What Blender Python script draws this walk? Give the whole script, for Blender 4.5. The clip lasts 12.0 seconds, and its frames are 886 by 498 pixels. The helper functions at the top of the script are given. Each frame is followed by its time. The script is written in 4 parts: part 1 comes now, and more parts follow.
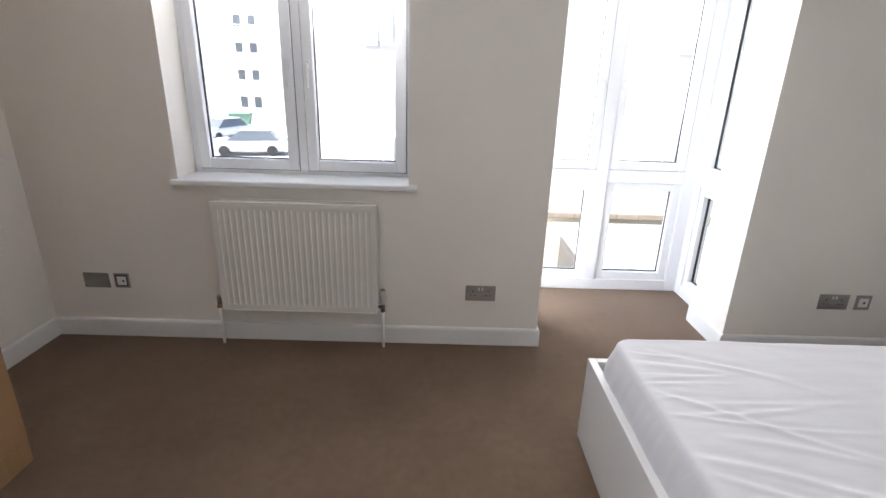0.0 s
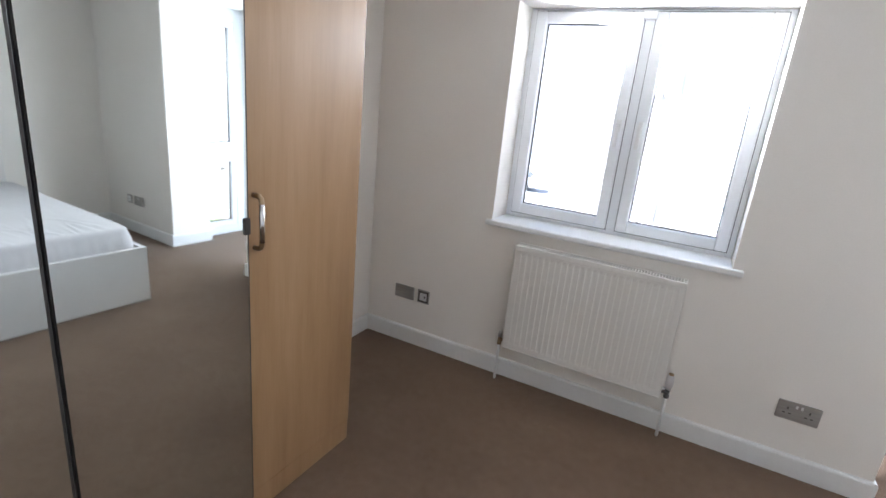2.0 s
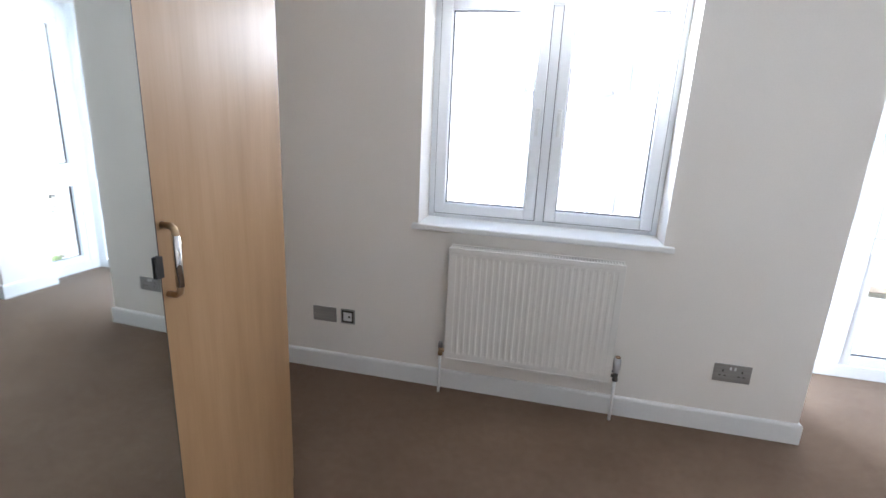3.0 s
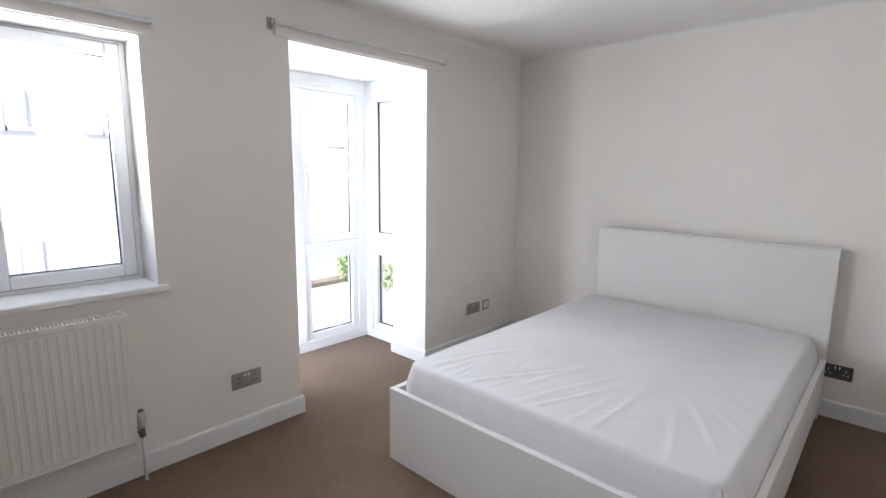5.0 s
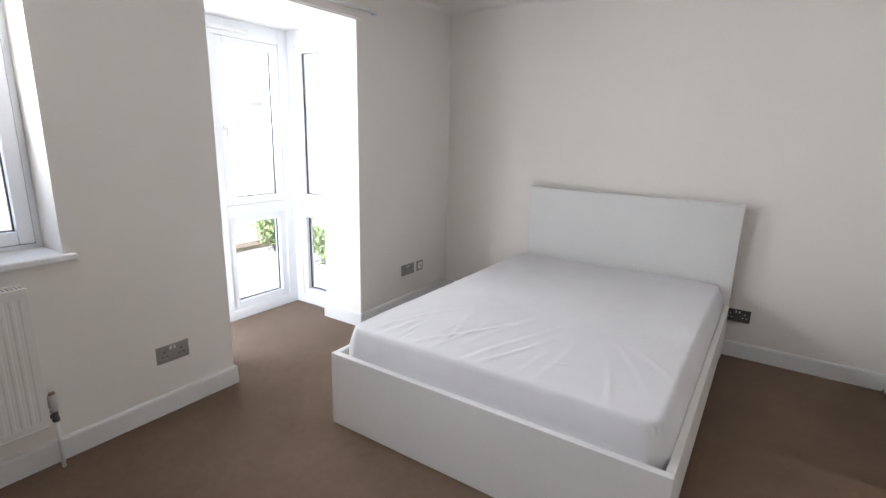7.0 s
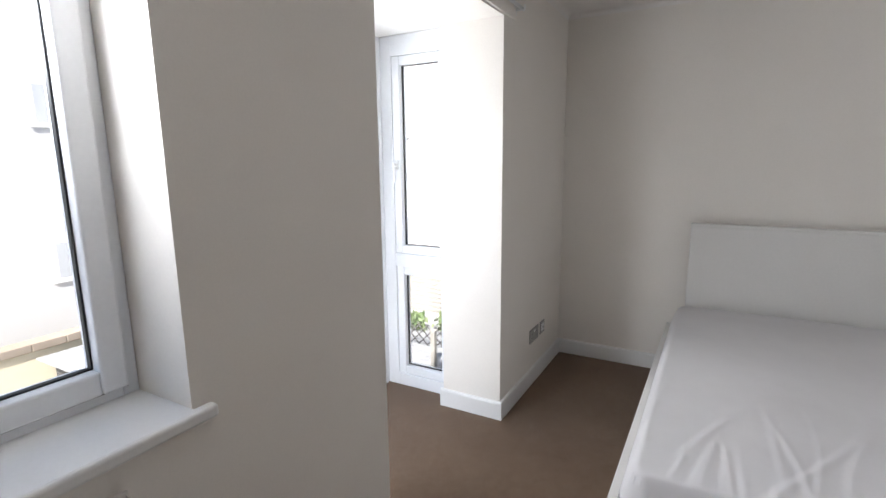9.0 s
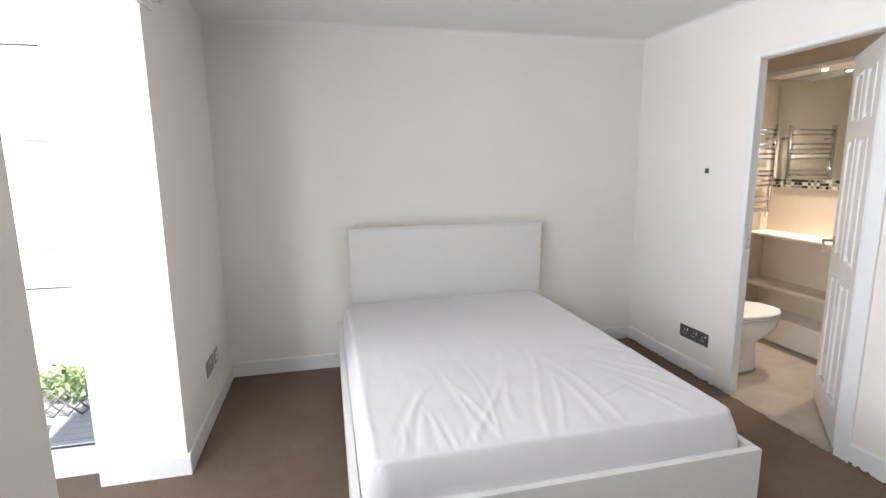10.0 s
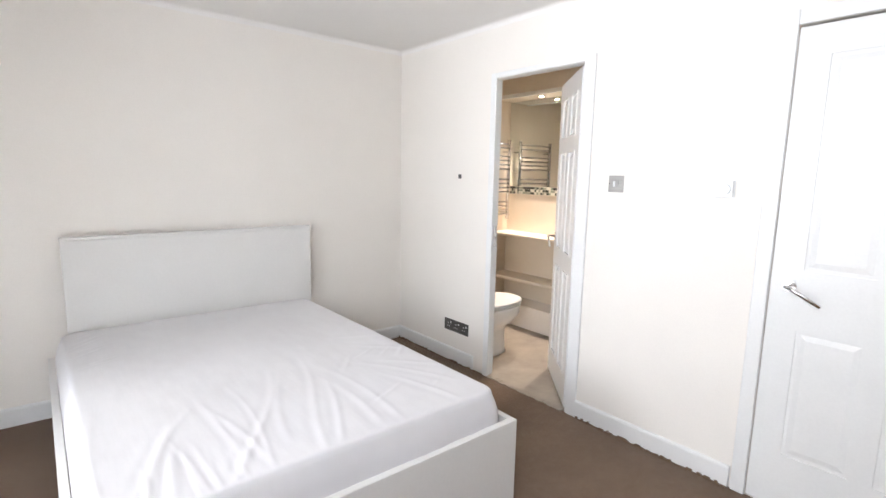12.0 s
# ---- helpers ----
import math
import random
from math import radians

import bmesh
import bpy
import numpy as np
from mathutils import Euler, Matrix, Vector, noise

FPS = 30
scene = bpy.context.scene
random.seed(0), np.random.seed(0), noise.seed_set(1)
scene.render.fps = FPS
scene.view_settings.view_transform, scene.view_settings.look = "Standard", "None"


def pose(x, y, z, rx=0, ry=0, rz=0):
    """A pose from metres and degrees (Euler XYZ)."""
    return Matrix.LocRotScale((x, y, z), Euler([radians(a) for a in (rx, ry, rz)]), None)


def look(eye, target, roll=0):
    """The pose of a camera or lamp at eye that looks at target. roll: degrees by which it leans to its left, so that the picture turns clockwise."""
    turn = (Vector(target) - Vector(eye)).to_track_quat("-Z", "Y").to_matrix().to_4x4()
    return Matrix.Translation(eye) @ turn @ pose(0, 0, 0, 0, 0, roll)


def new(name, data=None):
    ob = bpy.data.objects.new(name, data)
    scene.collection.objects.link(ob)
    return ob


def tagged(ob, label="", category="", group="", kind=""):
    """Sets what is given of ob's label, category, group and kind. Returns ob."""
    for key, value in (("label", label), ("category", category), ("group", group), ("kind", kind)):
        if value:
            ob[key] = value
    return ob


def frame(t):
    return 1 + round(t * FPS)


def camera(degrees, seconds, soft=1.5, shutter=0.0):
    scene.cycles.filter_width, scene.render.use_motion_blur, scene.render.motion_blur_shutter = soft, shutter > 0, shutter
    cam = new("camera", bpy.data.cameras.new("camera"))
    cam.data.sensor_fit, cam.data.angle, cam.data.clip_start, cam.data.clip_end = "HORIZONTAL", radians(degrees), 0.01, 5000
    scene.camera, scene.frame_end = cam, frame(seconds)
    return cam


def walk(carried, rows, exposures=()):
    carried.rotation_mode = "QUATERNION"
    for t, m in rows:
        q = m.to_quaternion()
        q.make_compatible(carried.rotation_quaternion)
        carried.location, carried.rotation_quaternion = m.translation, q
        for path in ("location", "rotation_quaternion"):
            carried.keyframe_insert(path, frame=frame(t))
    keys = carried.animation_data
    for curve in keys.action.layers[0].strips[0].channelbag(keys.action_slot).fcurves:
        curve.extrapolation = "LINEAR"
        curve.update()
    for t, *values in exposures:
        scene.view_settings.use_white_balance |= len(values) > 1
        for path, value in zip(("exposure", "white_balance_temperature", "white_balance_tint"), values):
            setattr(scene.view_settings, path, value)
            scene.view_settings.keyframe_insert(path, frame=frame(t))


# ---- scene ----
cam = camera(84.0, 12.0)
PATH = [
    (0, (-0.09, 0.009, 1.437), (-0.085, 1.897, 0.779), 1.6),
    (0.5, (-0.036, 0.054, 1.435), (-0.242, 1.922, 0.749), 0.4),
    (1, (-0.072, 0.053, 1.437), (-0.6, 1.857, 0.754), 0.3),
    (1.5, (-0.232, 0.011, 1.453), (-0.977, 1.748, 0.8), 1.2),
    (2, (-0.464, -0.01, 1.501), (-1.334, 1.7, 0.936), 5.6),
    (2.5, (-0.624, -0.03, 1.484), (-1.422, 1.729, 0.965), 4.1),
    (3, (-0.796, 0.107, 1.449), (-1.206, 1.993, 0.925), 2.7),
    (3.5, (-0.898, 0.145, 1.426), (-0.744, 2.08, 0.943), 3.7),
    (3.7, (-0.965, 0.121, 1.426), (-0.484, 2.015, 1.0), 3.1),
    (5.3, (-1.012, -0.044, 1.478), (0.495, 1.228, 1.149), 0.6),
    (5.5, (-1.005, -0.059, 1.484), (0.538, 1.169, 1.148), 0.5),
    (6, (-0.997, -0.08, 1.46), (0.65, 0.998, 1.106), 0.5),
    (6.5, (-1.011, -0.04, 1.459), (0.69, 0.922, 1.034), 0.7),
    (7, (-1.042, 0.073, 1.449), (0.578, 1.15, 0.982), 1.4),
    (7.2, (-1.035, 0.175, 1.436), (0.507, 1.358, 0.965), 2.2),
    (8.8, (-0.922, 1.373, 1.467), (0.643, 2.55, 1.062), 1.2),
    (9, (-0.877, 1.512, 1.452), (0.839, 2.475, 1.093), -0.6),
    (9.5, (-0.793, 1.697, 1.478), (1.157, 1.975, 1.128), 1.0),
    (10, (-0.896, 1.781, 1.473), (1.023, 1.332, 1.134), -0.6),
    (10.5, (-0.897, 1.827, 1.447), (0.928, 1.053, 1.183), 0.5),
    (11, (-0.903, 1.798, 1.462), (0.898, 0.968, 1.196), 0.8),
    (11.5, (-0.89, 1.831, 1.447), (0.877, 0.939, 1.165), 1.7),
    (12, (-0.813, 1.731, 1.42), (0.71, 0.469, 1.123), 1.1),
]
walk(cam, [(t, look(eye, target, roll)) for t, eye, target, roll in PATH],
     [(0.0, 3.38, 6550, 16), (1.0, 3.57, 6300, 16), (2.5, 3.80, 6100, 13), (3.6, 3.86, 5900, 14), (5.5, 3.27, 6450, 15), (7.0, 3.37, 6450, 15),
      (9.0, 2.81, 6600, 15), (9.6, 2.83, 6750, 15), (10.0, 3.58, 6550, 15), (10.5, 3.59, 6550, 15), (11.0, 3.55, 6550, 15), (11.5, 3.80, 6500, 15),
      (12.0, 3.91, 6550, 15)])

# world, sun and exposure
SUN_FROM = Vector((-0.68, -0.26, 0.80)).normalized()
world = bpy.data.worlds.new("world")
scene.world = world
world.use_nodes = True
wn = world.node_tree.nodes
sky = wn.new("ShaderNodeTexSky")
sky.sky_type = "NISHITA"
sky.sun_disc = False
sky.sun_elevation = math.asin(SUN_FROM.z)
sky.sun_rotation = math.atan2(SUN_FROM.x, SUN_FROM.y)
wn["Background"].inputs["Strength"].default_value = 0.05
world.node_tree.links.new(sky.outputs["Color"], wn["Background"].inputs["Color"])
sun_data = bpy.data.lights.new("sun", "SUN")
sun_data.energy, sun_data.angle, sun_data.color = 2.2, radians(0.6), (1.0, 0.98, 0.96)
sun = new("sun", sun_data)
sun.matrix_world = look(SUN_FROM * 40, (0, 0, 0))


def window_fill(x, y, z, width, height, watts, towards):
    """An added fill lamp in a window's opening, on top of the sky's own light."""
    data = bpy.data.lights.new("window_fill", "AREA")
    data.shape, data.size, data.size_y, data.energy = "RECTANGLE", width, height, watts
    data.spread = radians(140)
    data.color = (0.88, 0.95, 1.0)
    ob = new("window_fill", data)
    ob.matrix_world = look((x, y, z), Vector((x, y, z)) + Vector(towards))


# added fill: two brighten the room, the low one the bay's carpet and jamb
window_fill(-0.86, 2.79, 1.83, 1.06, 0.32, 4.1, (0.5, -1, 0.12))
window_fill(0.985, 3.43, 1.46, 1.06, 1.06, 3.7, (-0.05, -1, 0.12))
window_fill(0.25, 3.07, 0.44, 0.30, 0.62, 1.1, (1, -0.1, 0))


# ---- materials ----
def shader(name, rough=0.5, metal=0.0, colour=(0.8, 0.8, 0.8), spec=0.5):
    m = bpy.data.materials.new(name)
    m.use_nodes = True
    b = m.node_tree.nodes["Principled BSDF"]
    b.inputs["Base Color"].default_value = (*colour, 1)
    b.inputs["Roughness"].default_value = rough
    b.inputs["Metallic"].default_value = metal
    b.inputs["Specular IOR Level"].default_value = spec
    return m, m.node_tree, b


def coords(nt, scale=(1, 1, 1)):
    tc = nt.nodes.new("ShaderNodeTexCoord")
    mp = nt.nodes.new("ShaderNodeMapping")
    mp.inputs["Scale"].default_value = scale
    nt.links.new(tc.outputs["Object"], mp.inputs["Vector"])
    return mp.outputs["Vector"]


def noise_node(nt, vec, scale, detail=3.0, rough=0.55):
    n = nt.nodes.new("ShaderNodeTexNoise")
    n.inputs["Scale"].default_value = scale
    n.inputs["Detail"].default_value = detail
    n.inputs["Roughness"].default_value = rough
    nt.links.new(vec, n.inputs["Vector"])
    return n.outputs["Fac"]


def ramp(nt, fac, stops):
    r = nt.nodes.new("ShaderNodeValToRGB")
    while len(r.color_ramp.elements) < len(stops):
        r.color_ramp.elements.new(0.5)
    for e, (p, c) in zip(r.color_ramp.elements, stops):
        e.position, e.color = p, (*c, 1)
    nt.links.new(fac, r.inputs["Fac"])
    return r.outputs["Color"]


def mixed(nt, a, b, fac, mode="MULTIPLY"):
    m = nt.nodes.new("ShaderNodeMix")
    m.data_type, m.blend_type = "RGBA", mode
    m.inputs["Factor"].default_value = fac
    nt.links.new(a, m.inputs["A"])
    nt.links.new(b, m.inputs["B"])
    return m.outputs["Result"]


def bump(nt, b, height, strength, distance):
    n = nt.nodes.new("ShaderNodeBump")
    n.inputs["Strength"].default_value = strength
    n.inputs["Distance"].default_value = distance
    nt.links.new(height, n.inputs["Height"])
    nt.links.new(n.outputs["Normal"], b.inputs["Normal"])


def varied(name, dark, light, scale, rough, fine=60.0, bump_strength=0.15, distance=0.002, metal=0.0, spec=0.5,
           stretch=(1, 1, 1)):
    """A surface with broad variation between two colours and a fine relief."""
    m, nt, b = shader(name, rough, metal, light, spec)
    v = coords(nt, stretch)
    big = noise_node(nt, v, scale, 4)
    small = noise_node(nt, v, fine, 3)
    c = ramp(nt, big, [(0.3, dark), (0.7, light)])
    f = ramp(nt, small, [(0.25, (0.965, 0.965, 0.965)), (0.75, (1, 1, 1))])
    nt.links.new(mixed(nt, c, f, 1.0), b.inputs["Base Color"])
    bump(nt, b, small, bump_strength, distance)
    return m


WALL = varied("wall_paint", (0.832, 0.792, 0.742), (0.868, 0.83, 0.778), 1.3, 0.75, 140, 0.10, 0.001, spec=0.3)
CEILING = varied("ceiling_paint", (0.845, 0.825, 0.80), (0.87, 0.85, 0.825), 1.1, 0.85, 120, 0.08, 0.001, spec=0.2)
GLOSS = varied("white_gloss_paint", (0.78, 0.78, 0.77), (0.83, 0.83, 0.82), 2.5, 0.32, 90, 0.04, 0.0008)
UPVC = varied("white_upvc", (0.84, 0.86, 0.89), (0.87, 0.89, 0.92), 3.0, 0.28, 80, 0.02, 0.0004)
BEDWHITE = varied("white_foil_board", (0.735, 0.722, 0.70), (0.77, 0.758, 0.735), 2.0, 0.42, 70, 0.04, 0.0004)
RADIATOR = varied("radiator_enamel", (0.77, 0.75, 0.71), (0.81, 0.79, 0.75), 3.0, 0.38, 90, 0.05, 0.0005)
STEEL = varied("brushed_steel", (0.36, 0.345, 0.33), (0.46, 0.45, 0.43), 6.0, 0.42, 160, 0.15, 0.0004, metal=0.75,
               stretch=(1, 1, 12))
CHROME = varied("chrome", (0.72, 0.72, 0.73), (0.80, 0.80, 0.81), 4.0, 0.09, 60, 0.01, 0.0002, metal=1.0)
BRONZE = varied("aged_brass", (0.30, 0.20, 0.11), (0.46, 0.34, 0.22), 20.0, 0.34, 120, 0.1, 0.0003, metal=0.9)
DARK = varied("dark_plastic", (0.025, 0.024, 0.023), (0.05, 0.048, 0.045), 10.0, 0.45, 90, 0.05, 0.0003)
SOCKETGREY = varied("dark_socket_inset", (0.06, 0.055, 0.05), (0.10, 0.09, 0.085), 12.0, 0.4, 90, 0.05, 0.0003)
VALVEGREY = varied("grey_valve_plastic", (0.56, 0.54, 0.55), (0.66, 0.64, 0.65), 12.0, 0.45, 90, 0.05, 0.0003)
GASKET = varied("black_gasket", (0.015, 0.015, 0.016), (0.03, 0.03, 0.032), 8.0, 0.6, 90, 0.05, 0.0003)
WHITEPLASTIC = varied("white_plastic", (0.78, 0.79, 0.79), (0.83, 0.84, 0.84), 9.0, 0.35, 80, 0.03, 0.0003)
CERAMIC = varied("white_ceramic", (0.82, 0.81, 0.79), (0.86, 0.85, 0.83), 2.0, 0.08, 40, 0.01, 0.0003)
CREAMTILE = varied("cream_wall_tile", (0.76, 0.66, 0.54), (0.82, 0.73, 0.62), 3.0, 0.3, 60, 0.04, 0.0005)
BATHWALL = varied("bathroom_wall_paint", (0.74, 0.67, 0.57), (0.79, 0.73, 0.64), 2.0, 0.6, 100, 0.08, 0.0008)
BATHFLOOR = varied("bathroom_floor_vinyl", (0.30, 0.26, 0.22), (0.42, 0.37, 0.31), 5.0, 0.4, 45, 0.08, 0.0008)
RENDER = varied("white_render", (0.76, 0.76, 0.755), (0.83, 0.83, 0.825), 0.4, 0.9, 14, 0.2, 0.01)
BUFFWALL = varied("pale_buff_render", (0.50, 0.49, 0.475), (0.58, 0.57, 0.555), 0.4, 0.9, 14, 0.2, 0.01)
YELLOWWALL = varied("pale_yellow_render", (0.58, 0.51, 0.36), (0.66, 0.59, 0.44), 0.8, 0.9, 12, 0.25, 0.01)
COPING = varied("weathered_brown_coping", (0.24, 0.195, 0.15), (0.33, 0.275, 0.22), 1.5, 0.9, 12, 0.25, 0.01)
ASPHALT = varied("pale_paving", (0.34, 0.335, 0.33), (0.46, 0.455, 0.445), 0.3, 0.9, 9, 0.3, 0.01)
# grey that stands for the shade in the gap round a sash
GAPSHADE = varied("grey_gap_shade", (0.10, 0.105, 0.12), (0.15, 0.155, 0.17), 8.0, 0.6, 90, 0.05, 0.0003)
# pane colour lightened: the washed-out sky glare is put into it
PALEPANE = varied("paled_window_glass", (0.40, 0.41, 0.42), (0.48, 0.49, 0.50), 0.7, 0.25, 5, 0.02, 0.002)
CONTAINER = varied("green_container_paint", (0.10, 0.20, 0.14), (0.15, 0.27, 0.19), 1.2, 0.5, 20, 0.05, 0.002)
WINDOWDARK = varied("far_window_glass", (0.085, 0.10, 0.115), (0.115, 0.13, 0.145), 0.7, 0.25, 5, 0.02, 0.002)
ROOF = varied("roof_covering", (0.12, 0.11, 0.10), (0.20, 0.18, 0.16), 0.6, 0.9, 8, 0.3, 0.02)
PALEWOOD = varied("pale_timber", (0.22, 0.205, 0.18), (0.32, 0.30, 0.265), 3.0, 0.8, 30, 0.3, 0.003, stretch=(6, 1, 6))
DECKWOOD = varied("grey_decking", (0.20, 0.205, 0.21), (0.29, 0.293, 0.295), 3.0, 0.8, 30, 0.3, 0.003, stretch=(6, 1, 6))
TIMBER = varied("weathered_timber", (0.045, 0.042, 0.04), (0.09, 0.085, 0.08), 3.0, 0.8, 30, 0.3, 0.003, stretch=(6, 1, 6))
CARPAINT = varied("silver_car_paint", (0.50, 0.51, 0.53), (0.58, 0.59, 0.61), 1.0, 0.25, 20, 0.02, 0.001, metal=0.3)
TYRE = varied("tyre_rubber", (0.02, 0.02, 0.02), (0.04, 0.04, 0.04), 5.0, 0.8, 40, 0.2, 0.003)


def carpet_material():
    m, nt, b = shader("brown_carpet", 0.95, 0, (0.2, 0.15, 0.12), 0.1)
    v = coords(nt)
    big = noise_node(nt, v, 1.7, 5, 0.6)
    mid = noise_node(nt, v, 24, 3, 0.6)
    fine = noise_node(nt, v, 330, 2, 0.7)
    c = ramp(nt, big, [(0.3, (0.172, 0.111, 0.072)), (0.72, (0.236, 0.160, 0.108))])
    c = mixed(nt, c, ramp(nt, mid, [(0.3, (0.86, 0.85, 0.84)), (0.7, (1, 1, 1))]), 1.0)
    c = mixed(nt, c, ramp(nt, fine, [(0.3, (0.72, 0.70, 0.68)), (0.7, (1, 1, 1))]), 1.0)
    nt.links.new(c, b.inputs["Base Color"])
    b.inputs["Sheen Weight"].default_value = 0.2
    b.inputs["Sheen Roughness"].default_value = 0.45
    b.inputs["Sheen Tint"].default_value = (1.0, 0.96, 0.94, 1)
    bump(nt, b, fine, 0.6, 0.004)
    return m


def maple_material():
    m, nt, b = shader("maple_foil", 0.42, 0, (0.6, 0.4, 0.24), 0.4)
    v = coords(nt, (5, 5, 0.55))
    big = noise_node(nt, v, 2.2, 5, 0.6)
    w = coords(nt, (60, 60, 1.6))
    grain = noise_node(nt, w, 2.5, 4, 0.7)
    c = ramp(nt, big, [(0.27, (0.31, 0.180, 0.086)), (0.5, (0.37, 0.224, 0.113)), (0.75, (0.42, 0.266, 0.146))])
    c = mixed(nt, c, ramp(nt, grain, [(0.3, (0.94, 0.92, 0.90)), (0.65, (1, 1, 1))]), 1.0)
    nt.links.new(c, b.inputs["Base Color"])
    bump(nt, b, grain, 0.05, 0.0006)
    return m


def sheet_material():
    m, nt, b = shader("white_cotton_sheet", 0.85, 0, (0.8, 0.8, 0.82), 0.2)
    v = coords(nt)
    big = noise_node(nt, v, 2.4, 4, 0.6)
    weave = noise_node(nt, v, 420, 2, 0.6)
    crease = noise_node(nt, coords(nt, (1.2, 6, 3)), 3.2, 4, 0.5)
    c = ramp(nt, big, [(0.3, (0.665, 0.65, 0.66)), (0.7, (0.715, 0.705, 0.715))])
    nt.links.new(c, b.inputs["Base Color"])
    b.inputs["Sheen Weight"].default_value = 0.15
    add = nt.nodes.new("ShaderNodeMath")
    add.operation = "MULTIPLY_ADD"
    add.inputs[1].default_value = 0.06
    nt.links.new(weave, add.inputs[0])
    nt.links.new(crease, add.inputs[2])
    bump(nt, b, add.outputs["Value"], 0.16, 0.010)
    return m


def mirror_material():
    m, nt, b = shader("silvered_mirror", 0.015, 1.0, (0.75, 0.80, 0.80))
    v = coords(nt)
    smear = noise_node(nt, v, 6, 4, 0.6)
    r = nt.nodes.new("ShaderNodeMapRange")
    r.inputs["To Min"].default_value, r.inputs["To Max"].default_value = 0.0, 0.05
    nt.links.new(smear, r.inputs["Value"])
    nt.links.new(r.outputs["Result"], b.inputs["Roughness"])
    return m


def glass_material():
    m = bpy.data.materials.new("window_glass")
    m.use_nodes = True
    nt = m.node_tree
    nt.nodes.remove(nt.nodes["Principled BSDF"])
    out = nt.nodes["Material Output"]
    t = nt.nodes.new("ShaderNodeBsdfTransparent")
    t.inputs["Color"].default_value = (0.96, 0.975, 0.97, 1)
    g = nt.nodes.new("ShaderNodeBsdfGlossy")
    g.inputs["Roughness"].default_value = 0.01
    f = nt.nodes.new("ShaderNodeLayerWeight")
    p = nt.nodes.new("ShaderNodeMath")
    p.operation = "POWER"
    p.inputs[1].default_value = 5.0
    q = nt.nodes.new("ShaderNodeMath")
    q.operation = "MULTIPLY_ADD"
    q.inputs[1].default_value, q.inputs[2].default_value = 0.8, 0.03
    nt.links.new(f.outputs["Facing"], p.inputs[0])
    nt.links.new(p.outputs["Value"], q.inputs[0])
    x = nt.nodes.new("ShaderNodeMixShader")
    nt.links.new(q.outputs["Value"], x.inputs["Fac"])
    nt.links.new(t.outputs["BSDF"], x.inputs[1])
    nt.links.new(g.outputs["BSDF"], x.inputs[2])
    nt.links.new(x.outputs["Shader"], out.inputs["Surface"])
    return m


def leaf_material():
    m, nt, b = shader("leaf_green", 0.6, 0, (0.08, 0.14, 0.04))
    info = nt.nodes.new("ShaderNodeNewGeometry")
    c = ramp(nt, info.outputs["Random Per Island"], [(0.0, (0.07, 0.11, 0.04)), (0.6, (0.14, 0.20, 0.08)), (1.0, (0.26, 0.30, 0.14))])
    nt.links.new(c, b.inputs["Base Color"])
    b.inputs["Transmission Weight"].default_value = 0.0
    return m


def mosaic_material():
    m, nt, b = shader("mosaic_tile", 0.2, 0, (0.5, 0.5, 0.5))
    info = nt.nodes.new("ShaderNodeObjectInfo")
    r = ramp(nt, info.outputs["Random"], [(0.0, (0.02, 0.02, 0.02)), (0.34, (0.05, 0.055, 0.045)), (0.36, (0.55, 0.52, 0.42)),
                                          (0.66, (0.72, 0.69, 0.6)), (0.68, (0.22, 0.26, 0.2)), (1.0, (0.34, 0.33, 0.27))])
    nt.links.new(r, b.inputs["Base Color"])
    return m


def lamp_glow(name, colour, strength):
    m = bpy.data.materials.new(name)
    m.use_nodes = True
    b = m.node_tree.nodes["Principled BSDF"]
    b.inputs["Emission Color"].default_value = (*colour, 1)
    b.inputs["Emission Strength"].default_value = strength
    return m


CARPET, MAPLE, SHEET, MIRROR, GLASS, LEAF, MOSAIC = (carpet_material(), maple_material(), sheet_material(), mirror_material(),
                                                     glass_material(), leaf_material(), mosaic_material())
SPOTGLOW = lamp_glow("downlight_glow", (1.0, 0.78, 0.52), 8.0)


# ---- mesh helpers ----
def box(bm, x0, x1, y0, y1, z0, z1, bevel=0.0, seg=2):
    vs = [bm.verts.new((x, y, z)) for x in (x0, x1) for y in (y0, y1) for z in (z0, z1)]
    idx = ((0, 1, 3, 2), (4, 6, 7, 5), (0, 4, 5, 1), (2, 3, 7, 6), (0, 2, 6, 4), (1, 5, 7, 3))
    fs = [bm.faces.new([vs[i] for i in f]) for f in idx]
    if bevel:
        es = list({e for f in fs for e in f.edges})
        bmesh.ops.bevel(bm, geom=es, offset=bevel, segments=seg, affect="EDGES", profile=0.5)


def boxbm(*a, **k):
    bm = bmesh.new()
    box(bm, *a, **k)
    return bm


def tube(bm, pts, r, n=14, caps=True):
    """A round bar along a run of points."""
    pts = [Vector(p) for p in pts]
    rings = []
    for i, p in enumerate(pts):
        d = (pts[min(i + 1, len(pts) - 1)] - pts[max(i - 1, 0)]).normalized()
        a = d.orthogonal().normalized() if i == 0 else (rings_a - d * rings_a.dot(d)).normalized()
        rings_a = a
        b = d.cross(a)
        rr = r[i] if isinstance(r, (list, tuple)) else r
        rings.append([bm.verts.new(p + (a * math.cos(k * math.tau / n) + b * math.sin(k * math.tau / n)) * rr) for k in range(n)])
    for p, q in zip(rings, rings[1:]):
        for k in range(n):
            f = bm.faces.new((p[k], p[(k + 1) % n], q[(k + 1) % n], q[k]))
            f.smooth = True
    if caps:
        bm.faces.new(rings[0][::-1])
        bm.faces.new(rings[-1])


def tubebm(pts, r, n=14):
    bm = bmesh.new()
    tube(bm, pts, r, n)
    return bm


